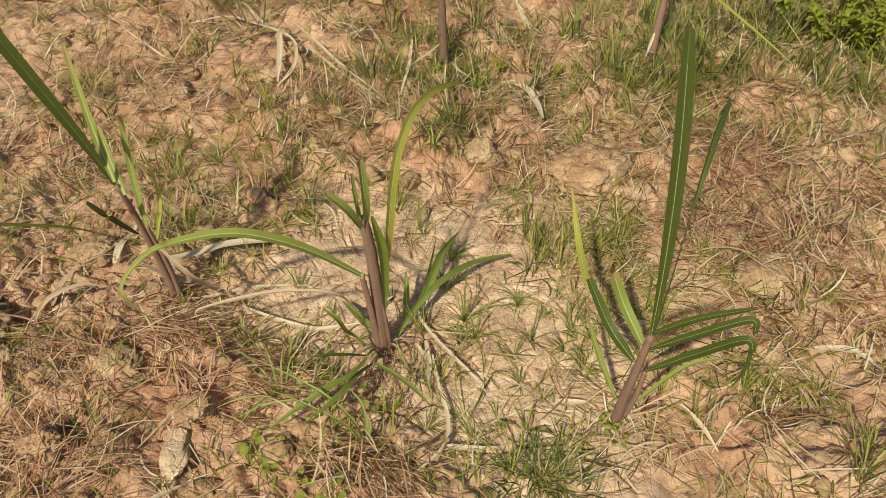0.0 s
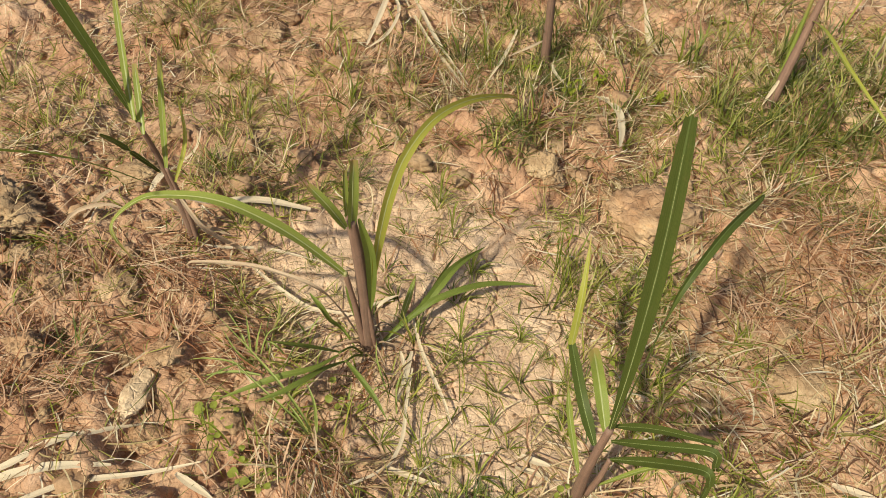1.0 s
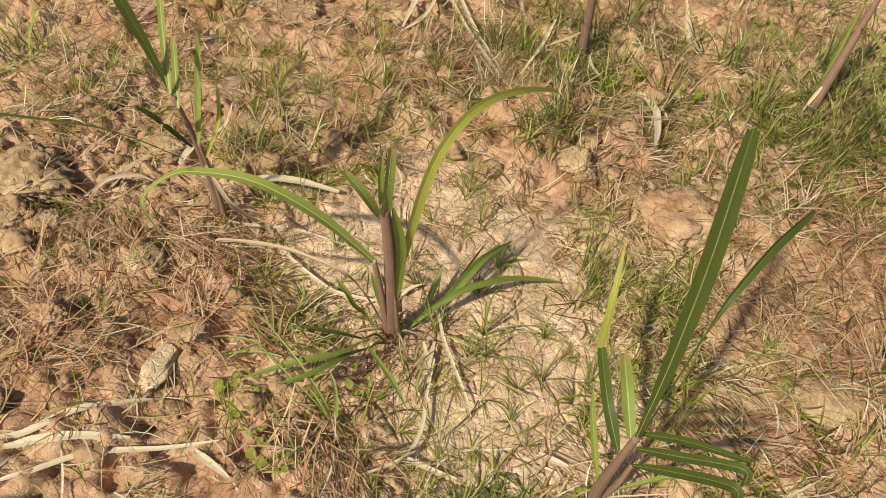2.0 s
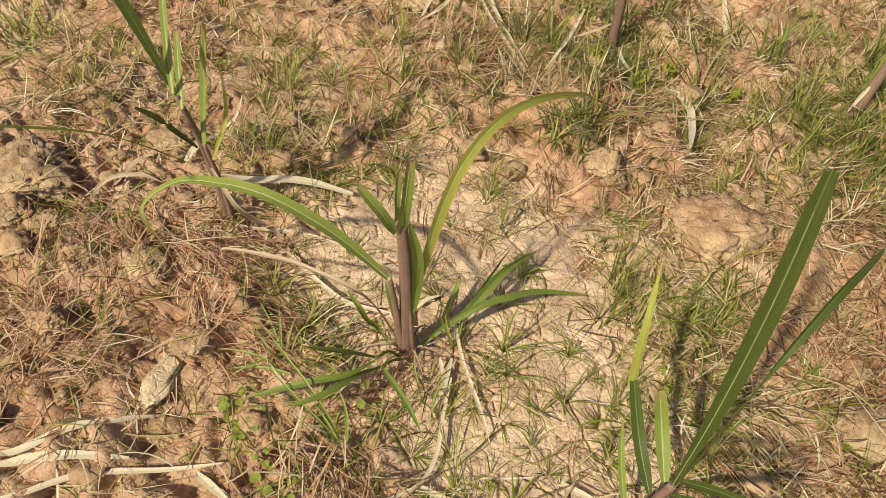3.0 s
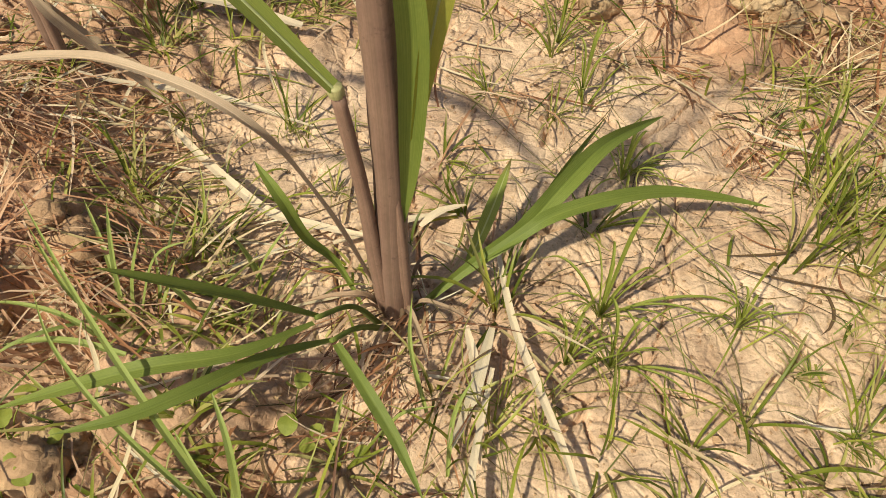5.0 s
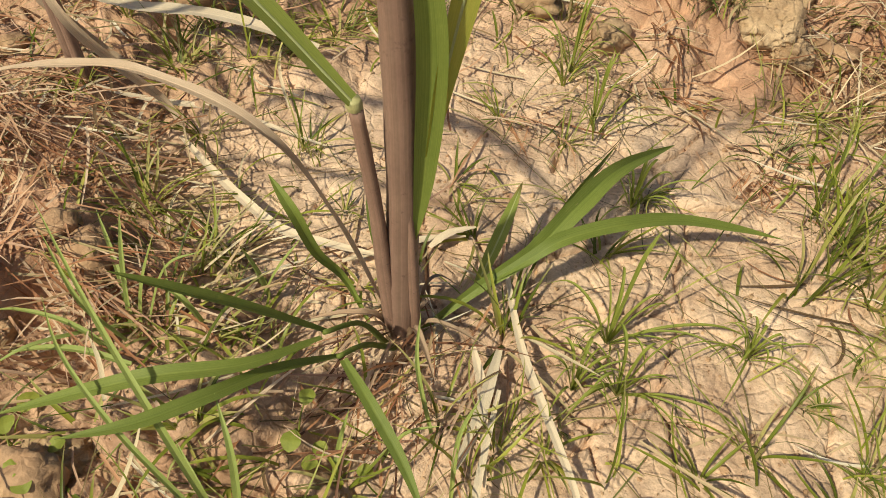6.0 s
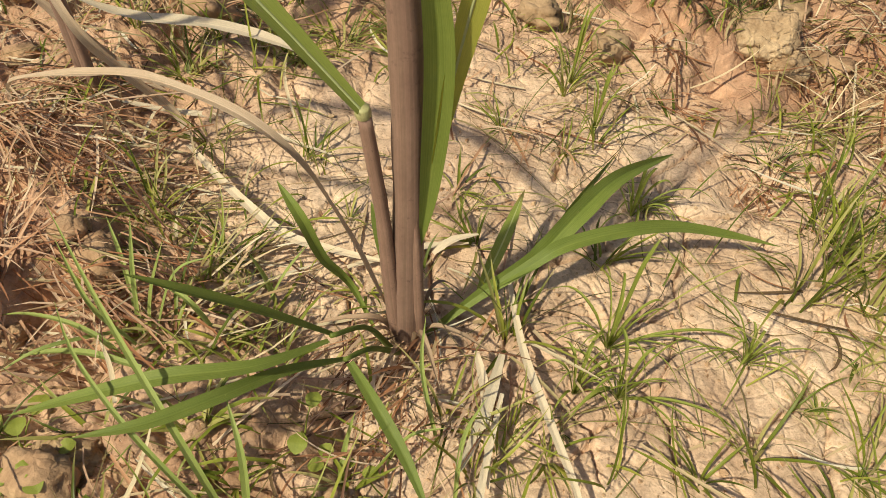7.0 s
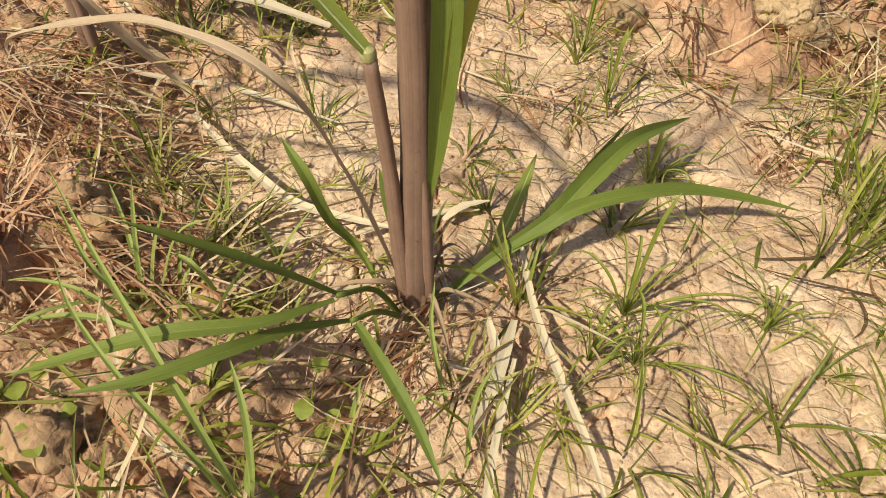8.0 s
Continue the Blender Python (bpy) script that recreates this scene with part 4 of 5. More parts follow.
# ---- grass ----
def tuft_mesh(seed, count, reach, width, upright, spread=0.012, segs=7):
    """A tuft: all of it in one mesh, and each of its blades in a mesh of its own."""
    r = np.random.RandomState(seed)
    ang = r.uniform(0, 2 * math.pi, count)
    rad = spread * np.sqrt(r.uniform(0, 1, count))
    roots = np.stack([rad * np.sin(ang), rad * np.cos(ang), np.full(count, -0.006)], -1)
    az = ang + r.normal(0, 0.5, count)
    rise = np.radians(np.clip(r.normal(upright + 8, 16, count), 24, 88))
    ln = reach * r.uniform(0.45, 1.0, count)
    args = (roots, az, ln, width * r.uniform(0.6, 1.1, count), rise, np.radians(r.uniform(15, 90, count)))
    bend = r.normal(0, 0.40, count)
    whole = mesh_from("tuft", *ribbons(*args, segs, bend, rest=0.003))
    single = [mesh_from("blade", *ribbons(*(q[i : i + 1] for q in args), 7, bend[i : i + 1], rest=0.003)) for i in range(count if segs == 7 else 0)]
    return whole, single


TUFTS = [tuft_mesh(1, 11, 0.075, 0.0036, 48, 0.004), tuft_mesh(2, 14, 0.065, 0.0030, 40, 0.004), tuft_mesh(3, 9, 0.095, 0.0038, 56, 0.004), tuft_mesh(4, 14, 0.070, 0.0028, 50, 0.006), tuft_mesh(5, 9, 0.070, 0.0032, 35, 0.004), tuft_mesh(6, 12, 0.120, 0.0036, 64, 0.006), tuft_mesh(7, 7, 0.13, 0.0032, 40, 0.004), tuft_mesh(8, 14, 0.06, 0.0028, 55, 0.004)]
TALL_TUFTS = [tuft_mesh(21, 12, 0.15, 0.0046, 74, 0.018), tuft_mesh(22, 10, 0.17, 0.0042, 70, 0.016), tuft_mesh(23, 14, 0.13, 0.0038, 70, 0.022)]
DARK_TUFTS = [tuft_mesh(11, 34, 0.085, 0.0024, 52, 0.035), tuft_mesh(12, 28, 0.11, 0.0028, 58, 0.035)]
FAR_TUFTS = [tuft_mesh(41, 9, 0.10, 0.0050, 55, 0.02, 3), tuft_mesh(42, 11, 0.13, 0.0055, 60, 0.03, 3), tuft_mesh(43, 8, 0.08, 0.0048, 45, 0.02, 3)]
tuft_rnd = random.Random(9)


def tuft(x, y, size=None, dark=False, tall=False, split=False):
    pool = DARK_TUFTS if dark else TALL_TUFTS if tall else TUFTS
    whole, single = tuft_rnd.choice(pool)
    mat = GRASS_DARK if dark else GRASS
    s = (size or 1.0) * tuft_rnd.uniform(0.75, 1.1)
    at = pose(x, y, height(x, y), tuft_rnd.uniform(-8, 8), tuft_rnd.uniform(-8, 8), tuft_rnd.uniform(0, 360)) @ Matrix.Scale(s, 4)
    if split:
        ob = new("grass_tuft")
        ob.empty_display_size = 0.03
        for me in single:
            part("blade", me, mat, ob)
    else:
        ob = part("grass_tuft", whole, mat)
    ob.matrix_world = at
    return tagged(ob, "dense tuft of dark green grass on the soil" if dark else "tall clump of broad-bladed green grass" if tall else "small tuft of thin green grass rooted in dry soil", "grass tuft", "tufts of grass")


NEAR = [(-0.20, -0.29), (-0.31, -0.02), (-0.28, -0.05), (-0.24, 0.14), (-0.21, -0.02), (-0.19, -0.12), (-0.16, -0.12), (-0.14, -0.22), (-0.12, -0.10), (-0.07, 0.21),
        (-0.07, -0.17), (-0.03, -0.18), (-0.01, 0.16), (0.02, -0.22), (0.05, -0.13), (0.07, -0.20), (0.08, 0.08), (0.08, -0.03), (0.11, 0.22), (0.13, -0.06),
        (0.17, -0.01), (0.21, -0.13), (0.23, -0.17), (0.23, 0.0), (0.27, -0.11), (0.29, 0.05), (0.31, -0.02), (0.32, 0.10)]
BESIDE = [(0.40, 0.09), (0.43, 0.24), (0.47, 0.29), (0.50, 0.10), (0.53, 0.34), (0.56, 0.22), (0.60, 0.18), (0.62, 0.05), (0.66, 0.14), (0.68, -0.06), (0.41, -0.16), (0.44, 0.03), (0.41, 0.14), (0.44, 0.16), (0.50, 0.16), (0.73, 0.03), (0.78, 0.11), (0.82, 0.06), (0.90, 0.03), (0.95, -0.16), (1.0, -0.07), (0.69, 0.26), (0.72, 0.37), (0.77, 0.56),
          (0.80, 0.29), (0.91, 0.26), (0.99, 0.30), (0.44, 0.48), (0.46, 0.40), (0.50, 0.47), (0.55, 0.49), (0.59, 0.45), (0.11, 0.32), (-0.09, 0.34), (-0.06, 0.45), (0.02, 0.38)]
LEFT = [(-0.54, 0.17), (-0.44, 0.22), (-0.42, 0.05), (-0.37, 0.21), (-0.35, 0.03), (-0.58, 0.32), (-0.55, 0.29), (-0.53, 0.26), (-0.47, 0.39), (-0.37, 0.29), (-0.31, 0.41), (-0.17, 0.52),
        (-0.73, 0.44), (-0.66, 0.48), (-0.60, 0.53), (-0.78, 0.63), (-1.34, 0.29), (-1.23, 0.48), (-1.27, 0.19), (-1.10, 0.21), (-1.0, 0.16), (-0.46, -0.36)]
BIG = [(0.29, 0.40), (0.31, 0.38), (0.32, 0.33), (0.30, 0.30), (0.35, 0.35), (0.37, 0.40), (0.30, 0.45), (-0.39, 0.54), (-0.38, 0.51), (-0.36, 0.59), (-0.29, 0.72),
       (0.18, 0.57), (0.31, -0.24), (0.37, -0.24)]
BACK = [(-0.04, 0.66), (-0.01, 0.74), (0.0, 0.65), (0.04, 0.75), (-0.37, 0.80), (-0.21, 1.05), (-0.21, 1.21), (0.05, 0.81), (0.33, 1.12), (0.47, 1.24), (0.49, 1.08), (0.54, 1.08), (0.68, 0.97), (0.68, 1.14),
        (0.77, 0.98), (0.32, 1.28), (0.88, 1.43), (1.15, 1.47), (1.28, 1.52)]
DARK = [(-0.52, -0.30), (-0.57, -0.24), (0.0, 0.69), (-0.06, 1.18), (0.05, 0.80), (0.36, -0.22), (0.62, 1.22), (0.55, 1.12)]
for x, y in NEAR + BESIDE:
    tuft(x, y, 1.2, split=True)
for x, y in LEFT:
    tuft(x, y)
for x, y in NEAR[1:5]:
    tuft(x + 0.015, y + 0.01, 0.8, tall=True, split=True)
for x, y, grown in ((0.10, -0.25, 1.1), (0.16, -0.29, 1.0), (0.23, -0.26, 1.2), (0.28, -0.21, 1.0), (0.13, -0.16, 0.9), (0.20, -0.20, 0.9), (0.33, -0.13, 1.1), (0.06, -0.31, 1.0), (0.36, -0.05, 1.0), (0.38, 0.02, 0.9)):
    tuft(x, y, grown, split=True)
for _ in range(7):
    tuft(tuft_rnd.uniform(-0.16, 0.46), tuft_rnd.uniform(-0.27, 0.14), tuft_rnd.choice((0.45, 0.6, 0.8)), split=True)
# where the grass stands thick
THICK, THICK_DARK, COARSE, STREWN = [], [], [], []


def coarse(x, y, size):
    thick(x, y, size, TALL_TUFTS, COARSE)


TUFT_DATA = {}


def tuft_data(me):
    """The places, faces and texture places of a tuft's mesh."""
    if me.name not in TUFT_DATA:
        co, uv = np.empty(len(me.vertices) * 3), np.zeros((len(me.vertices), 2))
        me.vertices.foreach_get("co", co)
        loops, luv = np.empty(len(me.loops), dtype=np.int32), np.empty(len(me.loops) * 2)
        me.loops.foreach_get("vertex_index", loops)
        me.uv_layers[0].data.foreach_get("uv", luv)
        uv[loops] = luv.reshape(-1, 2)
        TUFT_DATA[me.name] = co.reshape(-1, 3), loops.reshape(-1, 4), uv
    return TUFT_DATA[me.name]


def thick(x, y, size, pool, stand=None, z=None):
    co, quads, uv = tuft_data(tuft_rnd.choice(pool)[0])
    m = np.array(pose(x, y, height(x, y) if z is None else z, tuft_rnd.uniform(-8, 8), tuft_rnd.uniform(-8, 8), tuft_rnd.uniform(0, 360)) @ Matrix.Scale(size, 4))
    (stand if stand is not None else THICK_DARK if pool is DARK_TUFTS else THICK).append((co @ m[:3, :3].T + m[:3, 3], quads, uv))


# dark tufts round (1.14, 1.12) stand in for a hollow's shade
for cx, cy, spread, count, dark in ((0.68, 1.10, 0.11, 13, False), (0.70, 1.06, 0.09, 9, True), (0.60, 1.20, 0.07, 9, True), (0.92, 1.15, 0.16, 10, False), (1.0, 1.32, 0.14, 8, True), (0.42, 1.18, 0.11, 8, False), (-0.38, 0.33, 0.08, 4, False), (-0.30, 0.42, 0.06, 1, True), (-0.46, 0.24, 0.06, 4, False), (-0.22, 0.02, 0.05, 2, False), (-0.10, 0.70, 0.08, 6, False), (0.52, 0.26, 0.09, 10, False), (0.42, 0.42, 0.08, 5, True), (0.36, -0.21, 0.06, 5, True), (0.37, -0.20, 0.06, 5, False), (1.14, 1.12, 0.18, 12, True), (1.10, 1.30, 0.16, 10, False), (0.04, 1.04, 0.09, 9, True), (0.02, 0.68, 0.05, 3, True), (1.20, 1.50, 0.26, 46, False), (1.15, 1.50, 0.25, 22, True), (0.62, 1.26, 0.15, 15, False), (0.48, 1.06, 0.14, 9, False), (-0.03, 1.14, 0.11, 12, True), (-0.12, 1.22, 0.18, 18, False), (0.36, 1.28, 0.16, 13, False), (-0.38, 0.62, 0.10, 7, False), (1.25, 0.95, 0.2, 8, False), (-1.10, 0.32, 0.18, 14, False), (-0.95, 0.60, 0.2, 8, False), (0.46, 0.43, 0.09, 8, False), (-0.55, 0.24, 0.07, 6, False), (0.42, 0.10, 0.06, 4, False), (0.9, 0.05, 0.16, 7, False), (-0.33, 0.78, 0.09, 6, False)):
    for _ in range(count):
        thick(tuft_rnd.gauss(cx, spread), tuft_rnd.gauss(cy, spread), tuft_rnd.choice((0.6, 0.8, 1.0)), DARK_TUFTS if dark else TALL_TUFTS + TUFTS)
far_rnd = np.random.RandomState(19)
far_a, far_d = far_rnd.uniform(0, 6.28, 1900), 1.2 + 6.0 * far_rnd.uniform(0, 1, 1900) ** 1.4
far_x, far_y = 0.1 + far_d * np.sin(far_a), 0.3 + far_d * np.cos(far_a)
for x, y, z in zip(far_x.tolist(), far_y.tolist(), ground_z(far_x, far_y).tolist()):
    if y > 1.0 or abs(x) > 1.3 or y < -0.9:
        thick(x, y, tuft_rnd.uniform(0.8, 1.8), FAR_TUFTS, None, z)
for cx, cy, sx, sy, count in ((0.72, 1.10, 0.09, 0.08, 8), (0.60, 1.24, 0.09, 0.07, 5), (0.88, 1.24, 0.16, 0.12, 6), (0.46, 1.16, 0.12, 0.10, 4), (1.10, 1.40, 0.16, 0.14, 10), (0.34, 1.32, 0.10, 0.10, 3), (-0.10, 1.18, 0.14, 0.10, 5), (1.10, 1.05, 0.14, 0.12, 3)):
    for _ in range(count):
        coarse(tuft_rnd.gauss(cx, sx), tuft_rnd.gauss(cy, sy), tuft_rnd.uniform(1.0, 1.5))
for x, y in BIG:
    tuft(x, y, 1.0, tall=True, split=True)
for x, y in BACK:
    tuft(x, y, 1.5)
for x, y in BACK[4:]:
    tuft(x + 0.03, y - 0.02, 1.0, tall=True)
# more of them, wherever they took root
made = 0
while made < 300:
    x, y = tuft_rnd.uniform(-1.5, 1.4), tuft_rnd.uniform(-0.55, 1.8)
    loose = float(looseness(np.array([x]), np.array([y]))[0])
    if tuft_rnd.random() > 0.35 + 0.5 * loose or math.hypot(x - 0.2, y - 0.2) < 0.24:
        continue
    grown = tuft_rnd.choice((0.6, 0.8, 1.0, 1.3))
    if math.hypot(x - 0.1, y - 0.15) < 0.62:
        tuft(x, y, grown, dark=loose > 0.4 and made % 5 == 0)
    else:
        thick(x, y, grown, DARK_TUFTS if loose > 0.4 and made % 5 == 0 else TUFTS, STREWN)
    made += 1
for cx, cy, sx, sy, count, size in ((-0.85, 0.55, 0.28, 0.22, 34, 1.15), (-0.50, 0.42, 0.14, 0.16, 22, 1.1), (-0.35, 0.80, 0.20, 0.12, 18, 1.2), (0.35, 0.98, 0.20, 0.14, 16, 1.2), (0.62, 0.28, 0.14, 0.12, 18, 1.1), (0.85, 0.12, 0.16, 0.14, 14, 1.1)):
    for _ in range(count):
        thick(tuft_rnd.gauss(cx, sx), tuft_rnd.gauss(cy, sy), size * tuft_rnd.choice((0.7, 1.0, 1.2)), TUFTS, STREWN)
for x, y in DARK:
    tuft(x, y, 1.2, True)
for name, stand, mat, label in (("strewn_tufts", STREWN, GRASS, "small tufts of thin grass scattered over the field"), ("coarse_grass", COARSE, GRASS_COARSE, "coarse green grass standing in thick clumps"), ("thick_grass", THICK, GRASS_MIX, "thick stand of green and straw-coloured grass behind the cane"), ("dark_grass", THICK_DARK, GRASS_DARK, "dark green undergrowth between the grass, some of it in place of shade")):
    v = np.concatenate([q[0] for q in stand])
    offs = np.cumsum([0] + [len(q[0]) for q in stand])
    f = np.concatenate([q[1] + offs[n] for n, q in enumerate(stand)]).tolist()
    tagged(part(name, mesh_from(name, v, f, np.concatenate([q[2] for q in stand])), mat), label, "grass", kind="stuff")


def patches(x, y, zones):
    """How thickly something grows: soft round patches of x, y, radius, amount."""
    d = np.zeros_like(x)
    for zx, zy, r, a in zones:
        d = np.maximum(d, a * np.exp(-((x - zx) ** 2 + (y - zy) ** 2) / r**2))
    return d


CRUST = [(-0.22, 0.20, 0.11, 0.9), (-0.13, -0.235, 0.07, 0.9), (0.02, -0.13, 0.06, 0.8), (0.24, 0.10, 0.16, 1), (0.10, 0.26, 0.13, 1), (0.20, 0.32, 0.10, 1), (0.24, -0.06, 0.10, 0.8), (-0.09, 0.20, 0.08, 0.8)]


def scatter(seed, count, zones, box, floor=0.05, bare=0.9):
    r = np.random.RandomState(seed)
    out = []
    while sum(len(o) for o in out) < count:
        x, y = r.uniform(box[0], box[1], 4000), r.uniform(box[2], box[3], 4000)
        keep = r.uniform(0, 1, 4000) < np.maximum(patches(x, y, zones), floor * (0.2 + looseness(x, y))) * (1 - bare * patches(x, y, CRUST)) * (0.65 + 0.6 * vnoise(x, y, 11, seed))
        out.append(np.stack([x[keep], y[keep]], -1))
    p = np.concatenate(out)[:count]
    return np.concatenate([p, ground_z(p[:, 0], p[:, 1])[:, None]], 1), r


def grass_stuff():
    zones = [(-0.40, 0.34, 0.12, 0.5), (-0.08, -0.10, 0.10, 0.45), (-0.03, -0.24, 0.12, 0.35), (-0.20, 0.05, 0.08, 0.3), (0.50, 0.25, 0.14, 0.7), (0.42, 0.42, 0.13, 0.8), (0.70, 0.10, 0.14, 0.5), (1.12, 1.1, 0.3, 0.9), (0.78, 1.0, 0.2, 0.8), (0.36, -0.21, 0.09, 0.9), (0.33, 0.05, 0.1, 0.4), (0.05, 1.05, 0.15, 0.9), (0.65, 1.25, 0.30, 1), (0.5, 1.05, 0.22, 0.9), (1.2, 1.5, 0.45, 1), (-0.05, 1.2, 0.25, 0.9), (-0.3, 1.1, 0.25, 0.5), (0.3, 0.45, 0.12, 0.5), (0.46, 0.44, 0.12, 0.5), (-0.35, 0.55, 0.12, 0.5),
             (0.35, -0.22, 0.10, 0.5), (-0.45, 0.28, 0.14, 0.35), (-1.2, 0.3, 0.25, 0.4), (0.0, 0.72, 0.10, 0.5), (0.45, 0.18, 0.10, 0.35), (0.0, -0.06, 0.10, 0.22), (-0.15, -0.15, 0.12, 0.3), (0.80, 0.05, 0.25, 0.45), (1.3, 0.9, 0.4, 0.6)]
    roots, r = scatter(31, 7600, zones, (-1.9, 1.9, -0.7, 2.4), 0.10)
    k = len(roots)
    v = ribbons(roots, r.uniform(0, 6.28, k), r.uniform(0.03, 0.11, k), r.uniform(0.0020, 0.0042, k), np.radians(r.uniform(10, 75, k)), np.radians(r.uniform(20, 110, k)), 5, r.normal(0, 0.7, k), rest="ground")
    tagged(part("grass", mesh_from("grass", *v), GRASS), "thin green grass scattered over the field", "grass", kind="stuff")


def straw_stuff():
    zones = [(0.62, 0.42, 0.26, 1), (0.85, 0.80, 0.30, 1), (0.52, 0.20, 0.14, 0.6), (1.1, 1.0, 0.4, 0.8), (0.6, 0.82, 0.25, 0.9), (0.50, -0.12, 0.12, 0.6), (-0.45, -0.03, 0.14, 0.7), (-0.6, -0.3, 0.22, 0.35), (0.45, 0.62, 0.25, 0.8), (0.78, 0.5, 0.38, 1.0), (-0.1, 0.85, 0.35, 0.8), (0.3, 0.8, 0.25, 0.8), (-0.7, 0.9, 0.4, 0.5), (0.0, -0.33, 0.12, 0.5), (-0.2, -0.05, 0.10, 0.5), (0.9, 0.8, 0.5, 0.7), (0.02, -0.03, 0.05, 0.6), (0.85, 0.05, 0.25, 0.4)]
    for seed, count, mat, name, label, lw in ((51, 2600, RUSSET, "dead_grass", "reddish-brown dead grass matted on the soil", (0.03, 0.14, 0.0018, 0.0040)), (52, 3300, STRAW, "straw", "tan bits of straw strewn over the soil", (0.03, 0.15, 0.0018, 0.0048))):
        roots, r = scatter(seed, count, zones, (-1.7, 1.6, -0.65, 2.0), 0.4)
        k = len(roots)
        lift = looseness(roots[:, 0], roots[:, 1])
        roots[:, 2] += r.uniform(0.002, 0.010, k) + lift * r.uniform(0, 0.014, k)
        v = ribbons(roots, r.uniform(0, 6.28, k), r.uniform(lw[0], lw[1], k), r.uniform(lw[2], lw[3], k), np.radians(r.normal(5, 7 + 10 * lift, k)), np.radians(r.normal(12, 10 + 12 * lift, k)), 5, r.normal(0, 0.7, k), rest="ground")
        tagged(part(name, mesh_from(name, *v), mat), label, name.replace("_", " "), kind="stuff")
    # thin creeping runners that lie over the crust
    roots, r = scatter(71, 2300, zones + [(0.15, 0.15, 0.35, 0.7), (-0.1, 0.35, 0.3, 0.6)], (-1.4, 1.4, -0.6, 1.8), 0.3, 0.25)
    k = len(roots)
    roots[:, 2] += r.uniform(0.002, 0.010, k)
    v = ribbons(roots, r.uniform(0, 6.28, k), r.uniform(0.05, 0.19, k), r.uniform(0.0007, 0.0016, k), np.radians(r.normal(12, 8, k)), np.radians(r.normal(26, 12, k)), 8, r.normal(0, 1.1, k), rest="ground")
    green = np.where(np.arange(k) % 3 == 0)[0]
    w = ribbons(roots[green] + np.array([0.01, 0.006, 0.002]), r.uniform(0, 6.28, len(green)), r.uniform(0.05, 0.15, len(green)), r.uniform(0.0014, 0.0026, len(green)), np.radians(r.normal(28, 10, len(green))), np.radians(r.normal(46, 14, len(green))), 8, r.normal(0, 0.8, len(green)), rest="ground")
    tagged(part("trailing_grass", mesh_from("trailing_grass", *w), GRASS), "thin green blades trailing over the crust", "grass", kind="stuff")
    tagged(part("creeping_grass", mesh_from("creeping_grass", *v), RUNNER), "thin creeping grass runners lying over the soil", "creeping grass", kind="stuff")


def crumbs_stuff():
    r = np.random.RandomState(81)
    k = 7000
    x, y = r.normal(0.15, 0.36, k), r.normal(0.2, 0.36, k)
    z = ground_z(x, y)
    t = (1 + 5**0.5) / 2
    ico = np.array([(-1, t, 0), (1, t, 0), (-1, -t, 0), (1, -t, 0), (0, -1, t), (0, 1, t), (0, -1, -t), (0, 1, -t), (t, 0, -1), (t, 0, 1), (-t, 0, -1), (-t, 0, 1)]) / 1.9
    tri = np.array([(0, 11, 5), (0, 5, 1), (0, 1, 7), (0, 7, 10), (0, 10, 11), (1, 5, 9), (5, 11, 4), (11, 10, 2), (10, 7, 6), (7, 1, 8), (3, 9, 4), (3, 4, 2), (3, 2, 6), (3, 6, 8), (3, 8, 9), (4, 9, 5), (2, 4, 11), (6, 2, 10), (8, 6, 7), (9, 8, 1)])
    size = np.clip(r.lognormal(-7.0, 0.6, k), 0.0004, 0.004)
    verts = ico[None] * size[:, None, None] * r.uniform(0.5, 1.4, (k, 12, 1)) * np.array([1, 1, 0.75]) + np.stack([x, y, z + size * 0.4], -1)[:, None]
    faces = (tri[None] + np.arange(k)[:, None, None] * 12).reshape(-1, 3)
    tagged(part("soil_crumbs", mesh_from("soil_crumbs", verts.reshape(-1, 3), faces.tolist(), None, False), CLOD), "loose crumbs of dry soil on the crust", "soil crumbs", kind="stuff")


